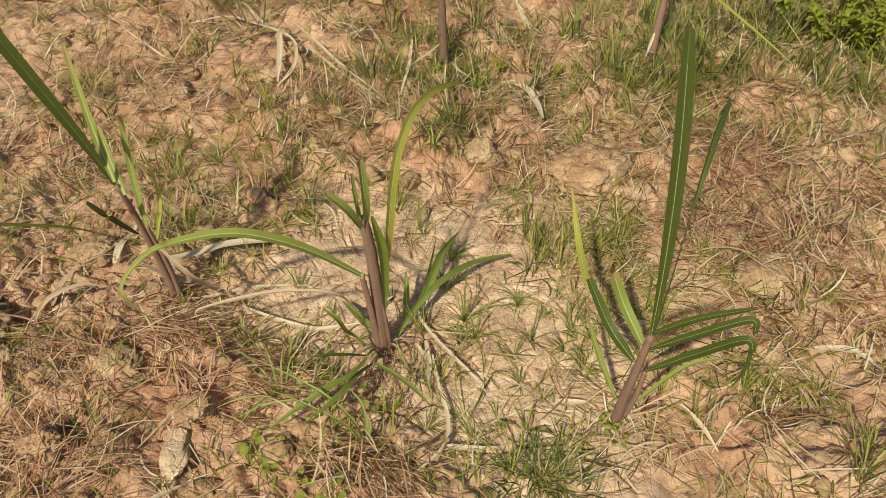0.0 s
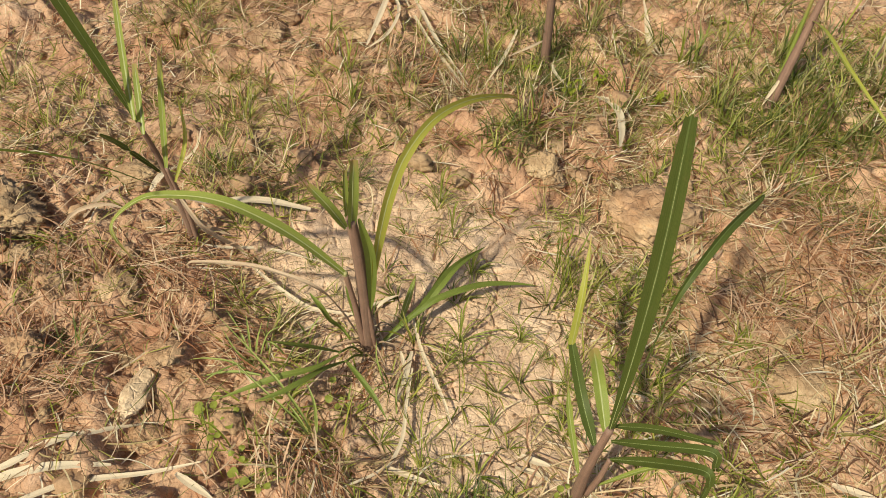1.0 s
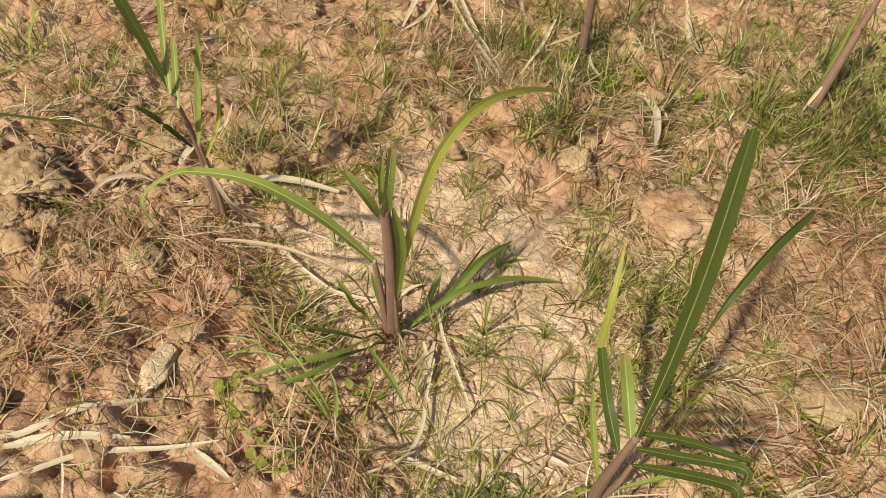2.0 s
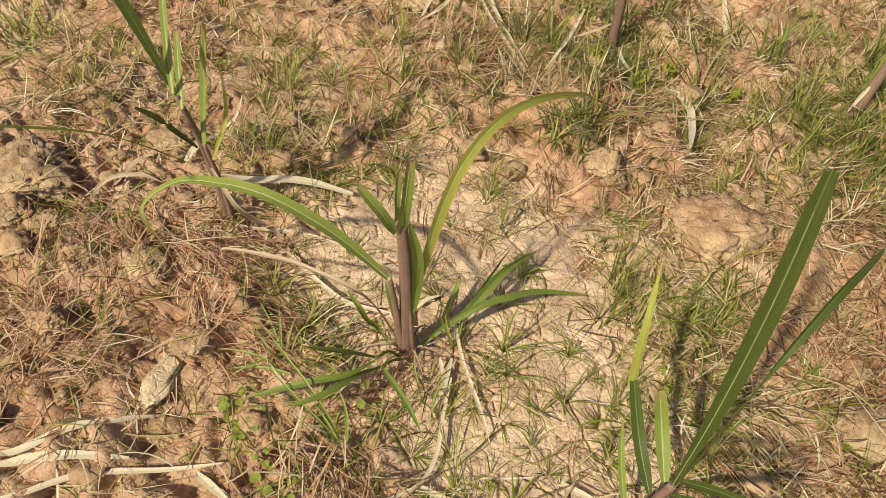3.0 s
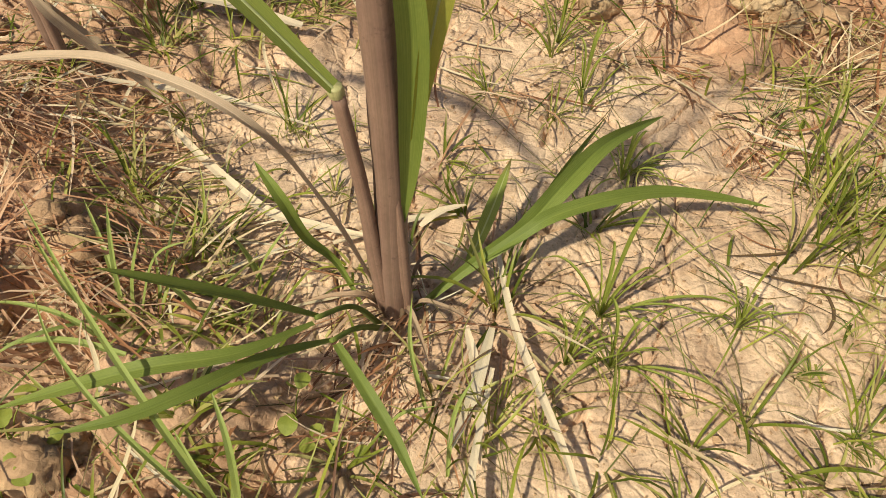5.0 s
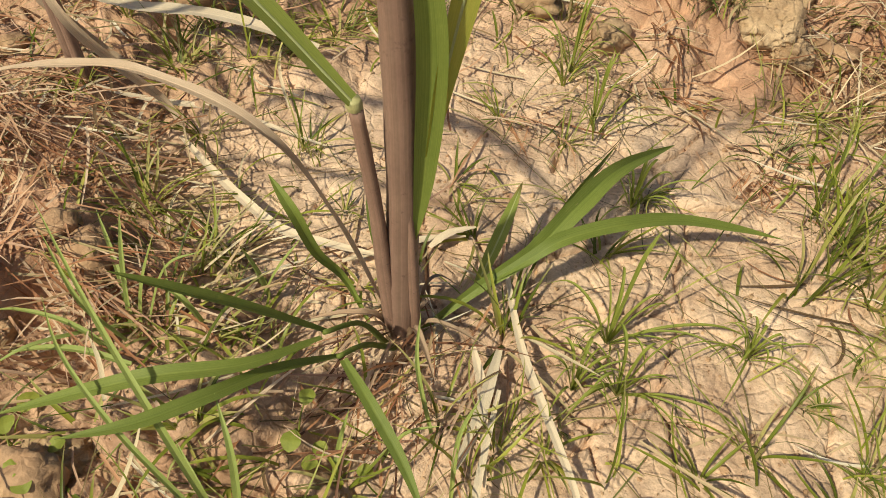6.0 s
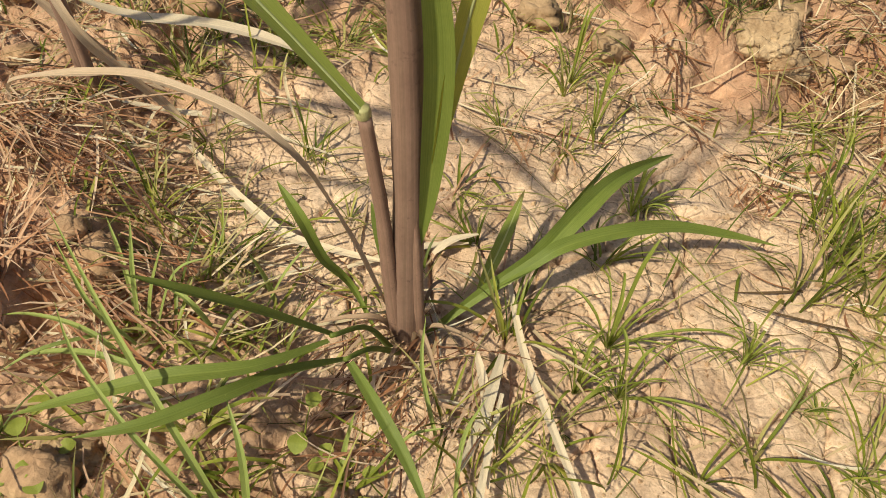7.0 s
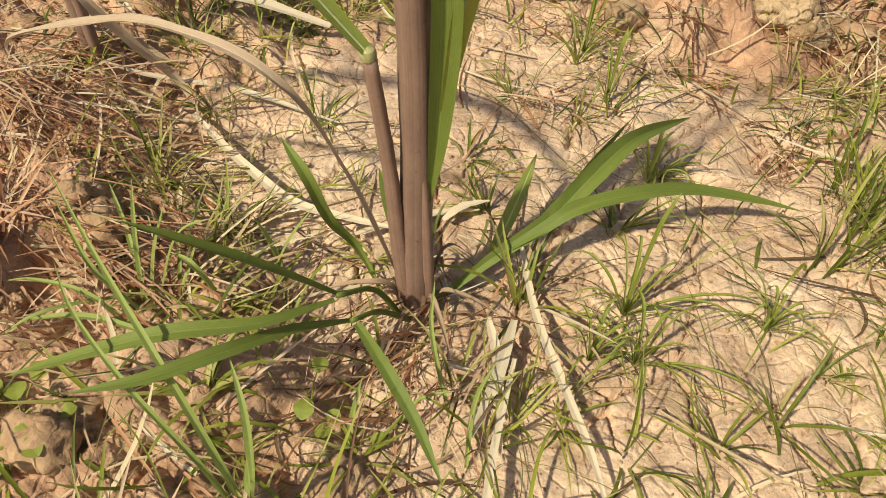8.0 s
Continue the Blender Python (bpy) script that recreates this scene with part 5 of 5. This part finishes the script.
def matted_stuff():
    """Dead grass lying in flattened swathes: the strands of one swathe run the same way."""
    russet = [(-0.60, -0.06, 0.18, 0.7), (-0.46, -0.02, 0.13, 0.9), (-0.62, -0.36, 0.18, 0.4), (-0.92, -0.02, 0.2, 0.35), (-0.30, -0.13, 0.08, 0.9), (0.04, -0.285, 0.05, 0.9), (0.85, 0.62, 0.24, 1), (0.78, 0.30, 0.14, 0.8), (0.66, 0.16, 0.10, 0.6), (0.72, 0.82, 0.22, 0.8), (1.05, 0.48, 0.25, 0.8), (0.62, 0.40, 0.16, 0.7), (0.40, 0.86, 0.16, 0.8), (-0.05, 0.82, 0.14, 0.8), (-0.40, 0.86, 0.18, 0.7), (0.20, 0.44, 0.04, 0.8), (0.01, -0.03, 0.05, 0.8)]
    tan = [(0.20, -0.24, 0.10, 0.7), (0.08, -0.30, 0.08, 0.6), (0.68, 0.12, 0.14, 0.8), (0.55, 0.20, 0.14, 0.7), (0.70, 0.40, 0.22, 0.9), (0.50, -0.14, 0.14, 0.7), (0.45, 0.55, 0.14, 0.8), (0.30, 0.90, 0.20, 0.8), (-0.25, 0.95, 0.25, 0.8), (0.70, 1.0, 0.25, 0.8), (1.0, 0.9, 0.3, 0.8), (-0.20, -0.03, 0.08, 0.5), (-0.34, -0.36, 0.10, 0.6), (-0.50, 0.30, 0.16, 0.5), (0.85, -0.05, 0.2, 0.5), (-0.8, 0.5, 0.3, 0.5), (0.2, 1.25, 0.3, 0.7)]
    for seed, swathes, each, zones, mat, name, label in ((131, 330, 19, russet, RUSSET, "matted_grass", "swathes of flattened reddish-brown dead grass"), (132, 270, 15, tan, STRAW, "matted_straw", "swathes of flattened tan dead grass")):
        at, r = scatter(seed, swathes, zones, (-1.5, 1.5, -0.6, 1.8), 0.10)
        k = swathes * each
        own = np.repeat(np.arange(swathes), each)
        roots = at[own]
        roots[:, :2] += r.normal(0, 0.026, (k, 2))
        roots[:, 2] = ground_z(roots[:, 0], roots[:, 1]) + r.uniform(0.001, 0.016, k)
        az = r.uniform(0, 6.28, swathes)[own] + r.normal(0, 0.42, k)
        size = r.uniform(0.05, 0.12, swathes)[own] * r.uniform(0.5, 1.1, k)
        v = ribbons(roots, az, size, r.uniform(0.0018, 0.0044, k), np.radians(r.normal(12, 14, k)), np.radians(r.normal(16, 12, k)), 4, r.normal(0, 0.45, k), rest="ground")
        tagged(part(name, mesh_from(name, *v), mat), label, "dead grass", kind="stuff")


def outlying_stuff():
    """Straw strewn over the rest of the field."""
    r = np.random.RandomState(141)
    k = 7000
    a, d = r.uniform(0, 6.28, k), 1.3 + 4.7 * r.uniform(0, 1, k) ** 1.3
    x, y = 0.1 + d * np.sin(a), 0.3 + d * np.cos(a)
    roots = np.stack([x, y, ground_z(x, y) + 0.006], -1)
    v = ribbons(roots, r.uniform(0, 6.28, k), r.uniform(0.05, 0.22, k), r.uniform(0.002, 0.006, k), np.radians(r.normal(8, 10, k)), np.radians(r.normal(16, 12, k)), 4, r.normal(0, 0.6, k), rest="ground")
    tagged(part("strewn_straw", mesh_from("strewn_straw", *v), STRAW), "tan straw strewn over the field around", "straw", kind="stuff")


grass_stuff()
straw_stuff()
matted_stuff()
outlying_stuff()
crumbs_stuff()


# ---- clumps of dead grass ----
def dead_clump(x, y, turn, length, count, seed, fan=0.5, material=RUSSET, label="flattened clump of reddish-brown dead grass", width=0.0020):
    r = np.random.RandomState(seed)
    count, width = int(count * 0.55), width * 1.3
    roots = np.stack([r.normal(0, 0.050, count), r.normal(0, 0.042, count), r.uniform(0.002, 0.022, count)], -1)
    az = math.radians(turn) + r.normal(0, 0.6 * fan, count)
    v = ribbons(roots, az, length * r.uniform(0.35, 1, count), width * r.uniform(0.5, 1.3, count), np.radians(r.normal(9, 14, count)), np.radians(r.normal(18, 14, count)), 6, r.normal(0, 0.3, count))
    ob = part("dead_grass_clump", mesh_from("dead_grass_clump", *v), material)
    ob.location = (x, y, height(x, y))
    return tagged(ob, label, "dead grass", "clumps of dead grass", kind="stuff")


dead_clump(0.055, -0.27, 120, 0.16, 110, 1)
dead_clump(-0.02, -0.285, 100, 0.13, 80, 2)
dead_clump(-0.50, -0.03, 80, 0.16, 150, 3, 0.8)
dead_clump(-0.55, 0.02, 100, 0.15, 130, 4, 0.9)
dead_clump(-0.60, -0.08, 60, 0.14, 110, 5, 0.9)
dead_clump(-0.69, -0.14, 130, 0.13, 100, 6, 1.2)
dead_clump(-0.27, -0.115, 100, 0.13, 120, 7, 0.5, label="flattened clump of purplish dead grass")
dead_clump(-0.33, -0.14, 80, 0.10, 90, 8, 0.7)
dead_clump(-0.52, -0.39, 30, 0.14, 120, 9, 1.2)
dead_clump(-0.69, -0.29, 70, 0.15, 120, 10, 1.4)
dead_clump(-0.355, 0.81, 60, 0.14, 120, 11, 1.4)
dead_clump(0.043, 0.83, 0, 0.13, 110, 12, 1.4)
dead_clump(0.83, 0.70, 20, 0.16, 140, 13, 1.4)
dead_clump(0.77, 0.42, 300, 0.13, 110, 14, 1.2)
dead_clump(0.60, 0.37, 60, 0.13, 100, 15, 1.4, STRAW, "clump of tan dead grass on the soil", 0.0022)
dead_clump(0.34, 0.77, 200, 0.13, 110, 16, 1.5, STRAW, "clump of tan dead grass on the soil", 0.0022)
dead_clump(0.86, 0.78, 60, 0.15, 140, 17, 1.5)
dead_clump(0.93, 0.62, 0, 0.15, 120, 18, 1.5)
dead_clump(0.82, 0.86, 300, 0.15, 120, 19, 1.5)
dead_clump(-0.40, 1.20, 40, 0.15, 110, 20, 1.5, STRAW, "clump of tan dead grass on the soil", 0.0024)
dead_clump(-0.94, 0.91, 80, 0.16, 120, 21, 1.5)
dead_clump(-1.15, 0.95, 20, 0.16, 120, 22, 1.5)
dead_clump(-0.76, -0.13, 90, 0.14, 100, 23, 1.4)
dead_clump(-0.57, 0.90, 120, 0.15, 110, 24, 1.5)
dead_clump(0.26, 0.60, 45, 0.11, 90, 25, 1.6, STRAW, "clump of tan dead grass on the soil", 0.0020)
dead_clump(0.15, 0.72, 330, 0.11, 90, 26, 1.6)
dead_clump(-0.10, 0.78, 10, 0.12, 100, 27, 1.6)
dead_clump(0.24, 0.44, 300, 0.08, 60, 28, 1.4)
dead_clump(0.005, -0.015, 175, 0.11, 60, 29, 0.9, RUSSET, "skirt of dead leaves round the stem", 0.0026)
dead_clump(0.012, -0.030, 200, 0.10, 50, 50, 0.8, RUSSET, "reddish fibres round the foot of the stem", 0.0016)
dead_clump(0.035, -0.020, 165, 0.11, 90, 52, 0.9, RUSSET, "reddish fibres round the foot of the stem", 0.0013)
dead_clump(0.205, 0.445, 300, 0.07, 200, 54, 1.6, RUSSET, "tangle of reddish fibres in a hollow", 0.0013)
dead_clump(0.02, 0.03, 60, 0.09, 30, 30, 1.2, STRAW, "tan dead leaves round the stem", 0.0030)
dead_clump(-0.49, 0.05, 170, 0.11, 80, 31, 1.6, STRAW, "tan dead leaves round the stem", 0.0030)
for i, (x, y, turn) in enumerate(((0.56, 0.40, 40), (0.66, 0.30, 110), (0.70, 0.48, 200), (0.47, -0.14, 70), (0.58, 0.66, 320), (1.02, 0.55, 30), (0.62, 0.92, 100), (0.20, 0.92, 60), (0.30, 0.94, 10))):
    dead_clump(x, y, turn, 0.13, 90, 40 + i, 1.7, (RUSSET, STRAW)[i % 2], "clump of dry broken grass on the soil", 0.0022)
dead_clump(-0.70, 0.22, 60, 0.11, 60, 32, 1.0, STRAW, "clump of tan dead grass on the soil", 0.0022)


# ---- long grass blades before the middle plant ----
long_grass = thing("long_grass", (0.015, -0.215, height(0.015, -0.215)), "long arching blades of pale green grass", "grass tuft", "tufts of grass")
for pts, w in (([(0.015, -0.215, 0.0), (0.0, -0.212, 0.09), (-0.05, -0.198, 0.15), (-0.133, -0.172, 0.165), (-0.26, -0.128, 0.155)], 0.0054),
               ([(0.012, -0.220, 0.0), (-0.005, -0.222, 0.08), (-0.06, -0.220, 0.13), (-0.13, -0.205, 0.14), (-0.21, -0.175, 0.11)], 0.0042),
               ([(0.018, -0.212, 0.0), (0.02, -0.20, 0.07), (0.01, -0.185, 0.12), (-0.02, -0.165, 0.14)], 0.0065),
               ([(0.020, -0.218, 0.0), (0.03, -0.215, 0.06), (0.03, -0.205, 0.11)], 0.0080),
               ([(0.010, -0.215, 0.0), (-0.02, -0.205, 0.05), (-0.06, -0.19, 0.06)], 0.0050)):
    leaf(long_grass, pts, w, material=GRASS_LEAF, rib=0, root=0.7, widest=0.3, fold=0.5, name="grass_blade")
side_grass = thing("long_grass", (-0.20, -0.135, height(-0.20, -0.135)), "long arching blades of pale green grass", "grass tuft", "tufts of grass")
for pts, w in (([(-0.14, -0.165, 0.055), (-0.19, -0.18, 0.05), (-0.24, -0.20, 0.03), (-0.29, -0.228, 0.0)], 0.0065),
               ([(-0.15, -0.16, 0.0), (-0.20, -0.165, 0.05), (-0.27, -0.18, 0.04), (-0.33, -0.20, 0.01)], 0.0050),
               ([(-0.18, -0.14, 0.0), (-0.24, -0.10, 0.05), (-0.30, -0.07, 0.06)], 0.0050)):
    leaf(side_grass, pts, w, material=GRASS_LEAF, rib=0, root=0.7, widest=0.3, fold=0.5, name="grass_blade")


for label, blades in (("tall thin blades of pale green grass", (([(-0.186, -0.130, -0.004), (-0.185, -0.110, 0.05), (-0.180, -0.084, 0.105)], 0.0052), ([(-0.192, -0.135, -0.004), (-0.203, -0.110, 0.07), (-0.222, -0.084, 0.105)], 0.0048), ([(-0.170, -0.149, 0.01), (-0.194, -0.158, 0.08), (-0.234, -0.144, 0.125)], 0.0044), ([(-0.191, -0.132, 0.02), (-0.214, -0.198, 0.06), (-0.236, -0.236, 0.048)], 0.0046), ([(-0.180, -0.128, -0.004), (-0.165, -0.095, 0.07), (-0.140, -0.070, 0.09)], 0.0042))),
                      ("short leaning blades of green grass", (([(-0.131, -0.096, -0.004), (-0.149, -0.100, 0.04), (-0.178, -0.099, 0.052)], 0.0056), ([(-0.123, -0.029, -0.004), (-0.132, -0.029, 0.03), (-0.143, -0.032, 0.065)], 0.0060), ([(-0.125, -0.040, -0.004), (-0.110, -0.020, 0.05), (-0.100, 0.005, 0.08)], 0.0040))),
                      ("thin upright blades of grass before the stem", (([(0.037, -0.129, -0.004), (0.029, -0.107, 0.04), (0.027, -0.088, 0.074)], 0.0050), ([(0.094, -0.059, -0.004), (0.054, -0.031, 0.06), (0.036, -0.002, 0.095)], 0.0040), ([(0.128, -0.087, -0.004), (0.114, -0.058, 0.05), (0.116, -0.030, 0.084)], 0.0042), ([(0.060, -0.100, -0.004), (0.075, -0.080, 0.05), (0.100, -0.060, 0.06)], 0.0036)))):
    first = blades[0][0][0]
    tall_grass = thing("long_grass", (first[0], first[1], height(first[0], first[1])), label, "grass tuft", "tufts of grass")
    for pts, w in blades:
        leaf(tall_grass, [(x, y, z + height(x, y)) for x, y, z in pts], w, material=GRASS_LEAF, rib=0, root=0.7, widest=0.35, fold=0.6, n=18, name="grass_blade")


def made_tuft(x, y, blades, label):
    """A tuft whose blades are set one by one: way, reach, rise, sag, width."""
    plant = thing("grass_tuft", (x, y, height(x, y)), label, "grass tuft", "tufts of grass")
    own = random.Random(int(x * 1000 + y * 777))
    fine = [(own.uniform(0, 360), own.uniform(0.03, 0.09), own.uniform(0.02, 0.055), own.uniform(0.012, 0.04), own.uniform(0.0014, 0.0024)) for _ in range(len(blades))]
    for way, reach, rise, sag, w in [(a + own.uniform(-8, 8), b, c, d, e * 0.78) for a, b, c, d, e in blades] + fine:
        dx, dy = math.sin(radians(way)), math.cos(radians(way))
        leaf(plant, [(x, y, plant.location.z - 0.004), (x + dx * reach * 0.3, y + dy * reach * 0.3, plant.location.z + rise * 0.8), (x + dx * reach * 0.65, y + dy * reach * 0.65, plant.location.z + rise), (x + dx * reach, y + dy * reach, plant.location.z + rise - sag)], w, material=GRASS_BLADE, rib=0, root=0.6, widest=0.35, fold=0.6, n=14, name="grass_blade")
    return plant


made_tuft(0.163, 0.131, ((10, 0.030, 0.135, -0.01, 0.0052), (60, 0.150, 0.036, 0.030, 0.0046), (72, 0.120, 0.050, 0.040, 0.0036), (285, 0.085, 0.045, 0.035, 0.0046), (250, 0.060, 0.032, 0.026, 0.0036), (200, 0.050, 0.050, 0.035, 0.0040), (330, 0.050, 0.075, 0.020, 0.0040), (30, 0.060, 0.062, 0.030, 0.0036), (120, 0.055, 0.045, 0.035, 0.0036)), "tuft of thin green grass with long trailing blades")
made_tuft(0.196, 0.086, ((78, 0.125, 0.034, 0.028, 0.0044), (96, 0.085, 0.028, 0.022, 0.0034), (200, 0.070, 0.045, 0.036, 0.0050), (215, 0.045, 0.055, 0.030, 0.0040), (320, 0.045, 0.070, 0.018, 0.0046), (20, 0.030, 0.070, 0.010, 0.0040), (270, 0.080, 0.034, 0.028, 0.0038), (160, 0.050, 0.036, 0.030, 0.0036)), "tuft of thin green grass with long trailing blades")
made_tuft(0.160, 0.064, ((250, 0.040, 0.045, 0.022, 0.0040), (300, 0.035, 0.052, 0.012, 0.0042), (350, 0.030, 0.058, 0.008, 0.0044), (45, 0.040, 0.045, 0.020, 0.0040), (100, 0.045, 0.030, 0.024, 0.0034), (190, 0.045, 0.028, 0.022, 0.0034)), "low rosette of green grass on cracked soil")
made_tuft(0.280, 0.192, ((0, 0.030, 0.034, 0.020, 0.0040), (45, 0.034, 0.036, 0.030, 0.0038), (90, 0.030, 0.040, 0.032, 0.0038), (140, 0.026, 0.036, 0.030, 0.0036), (190, 0.030, 0.034, 0.028, 0.0036), (235, 0.028, 0.040, 0.030, 0.0038), (280, 0.034, 0.036, 0.026, 0.0036), (320, 0.028, 0.044, 0.026, 0.0036), (240, 0.080, 0.026, 0.022, 0.0026), (100, 0.075, 0.022, 0.018, 0.0024)), "small curled tuft of green grass on cracked soil")
made_tuft(-0.064, 0.473, ((280, 0.110, 0.062, 0.050, 0.0042), (262, 0.085, 0.050, 0.030, 0.0040), (20, 0.035, 0.105, 0.0, 0.0056), (45, 0.060, 0.095, 0.020, 0.0046), (345, 0.020, 0.095, -0.01, 0.0046), (80, 0.060, 0.045, 0.030, 0.0036)), "tuft of green grass with long arching blades")
made_tuft(0.007, 0.400, ((350, 0.020, 0.085, -0.01, 0.0044), (20, 0.022, 0.090, -0.01, 0.0044), (310, 0.030, 0.070, 0.004, 0.0040), (60, 0.030, 0.060, 0.010, 0.0036), (200, 0.030, 0.036, 0.020, 0.0034)), "upright tuft of thin green grass")
made_tuft(0.105, 0.306, ((10, 0.030, 0.060, 0.006, 0.0046), (50, 0.045, 0.052, 0.022, 0.0044), (95, 0.060, 0.036, 0.026, 0.0040), (60, 0.095, 0.050, 0.024, 0.0030), (300, 0.040, 0.046, 0.022, 0.0042), (340, 0.030, 0.062, 0.010, 0.0042), (210, 0.030, 0.030, 0.020, 0.0036), (150, 0.035, 0.030, 0.022, 0.0036)), "low rosette of green grass on cracked soil")


# ---- small broad-leaved weeds ----
def weed(x, y, count, size, seed, label="low weed with small round green leaves"):
    r = random.Random(seed)
    plant = thing("weed", (x, y, height(x, y)), label, "weed", "broad-leaved weeds")
    for i in range(count):
        a = 6.28 * i / count + r.uniform(-0.5, 0.5)
        reach, s = r.uniform(0.3, 1.3) * size, size * r.uniform(0.7, 1.1)
        lift = r.uniform(0.008, 0.03)
        c, d = Vector((math.sin(a) * reach, math.cos(a) * reach, lift)), Vector((math.sin(a), math.cos(a), r.uniform(-0.3, 0.3)))
        pts = [c, c + d * s * 0.5 + Vector((0, 0, 0.002)), c + d * s]
        ob = part("leaf", blade([tuple(p) for p in pts], s * 0.95, root=0.25, widest=0.5, tip=0.12, fold=0.15, ripple=0.1, n=11, seed=seed + i), WEED_LEAF, plant)
        stalk = part("stalk", tube([(0, 0, -0.003), tuple(c * 0.5 + Vector((0, 0, 0.004))), tuple(c)], [0.0009, 0.0007, 0.0006], n=6, sides=6), WEED_LEAF, plant)
    return plant


weed(-0.198, -0.261, 5, 0.020, 1)
weed(-0.160, -0.272, 4, 0.020, 2)
weed(-0.012, -0.114, 2, 0.018, 3, "single round green weed leaf on the soil")
weed(0.036, -0.120, 5, 0.014, 4)
weed(-0.150, -0.300, 4, 0.016, 5)
weed(-0.045, -0.339, 6, 0.022, 6)
weed(-0.087, -0.313, 3, 0.014, 7)
weed(0.497, -0.098, 7, 0.014, 8)
weed(0.508, -0.130, 5, 0.014, 9)
weed(0.497, 0.206, 5, 0.016, 10)
weed(-0.005, -0.345, 4, 0.016, 11)


def leafy_weed(x, y, tall, count, seed, size=0.035, label="bushy yellow-green weed with many small leaves"):
    """An upright herb: thin stems, and leaves all along them."""
    r = random.Random(seed)
    plant = thing("leafy_weed", (x, y, height(x, y)), label, "weed", "leafy weeds in the grass")
    for i in range(4):
        a, lean = r.uniform(0, 6.28), r.uniform(0.2, 0.6)
        tip = Vector((math.sin(a) * lean, math.cos(a) * lean, 1)) * tall * r.uniform(0.7, 1.0)
        mid_way = Vector((tip.x * 0.35, tip.y * 0.35, tip.z * 0.55))
        stem = part("stem", tube([(0, 0, -0.01), tuple(mid_way), tuple(tip)], [0.0026, 0.002, 0.0012], n=10, sides=6), WEED_LEAF, plant)
        for k in range(count):
            f = 0.25 + 0.75 * (k + r.random()) / count
            c = mid_way * (f / 0.5) if f < 0.5 else mid_way.lerp(tip, f * 2 - 1)
            b, s = r.uniform(0, 6.28), size * r.uniform(0.6, 1.1)
            d = Vector((math.sin(b), math.cos(b), r.uniform(-0.1, 0.7))).normalized()
            pts = [c, c + d * s * 0.5 + Vector((0, 0, 0.004)), c + d * s - Vector((0, 0, 0.004))]
            part("leaf", blade([tuple(p) for p in pts], s * 0.42, root=0.2, widest=0.45, tip=0.08, fold=0.2, n=7, seed=seed + k), HERB_LEAF, stem)
    return plant


for i, (x, y, tall) in enumerate(((1.12, 1.36, 0.13), (1.20, 1.30, 0.14), (1.28, 1.36, 0.14), (1.20, 1.46, 0.16), (1.34, 1.46, 0.18), (1.10, 1.54, 0.16), (1.26, 1.58, 0.18), (1.40, 1.34, 0.14), (1.02, 1.46, 0.12), (1.42, 1.60, 0.2))):
    leafy_weed(x, y, tall * 1.25, 20, 60 + i, 0.036)
for i, (x, y, tall) in enumerate(((0.08, 1.04, 0.07), (-0.05, 1.04, 0.06), (0.13, 1.12, 0.07), (0.30, 1.10, 0.06))):
    leafy_weed(x, y, tall, 6, 70 + i, 0.022, "small dark green weed at the foot of the cane")
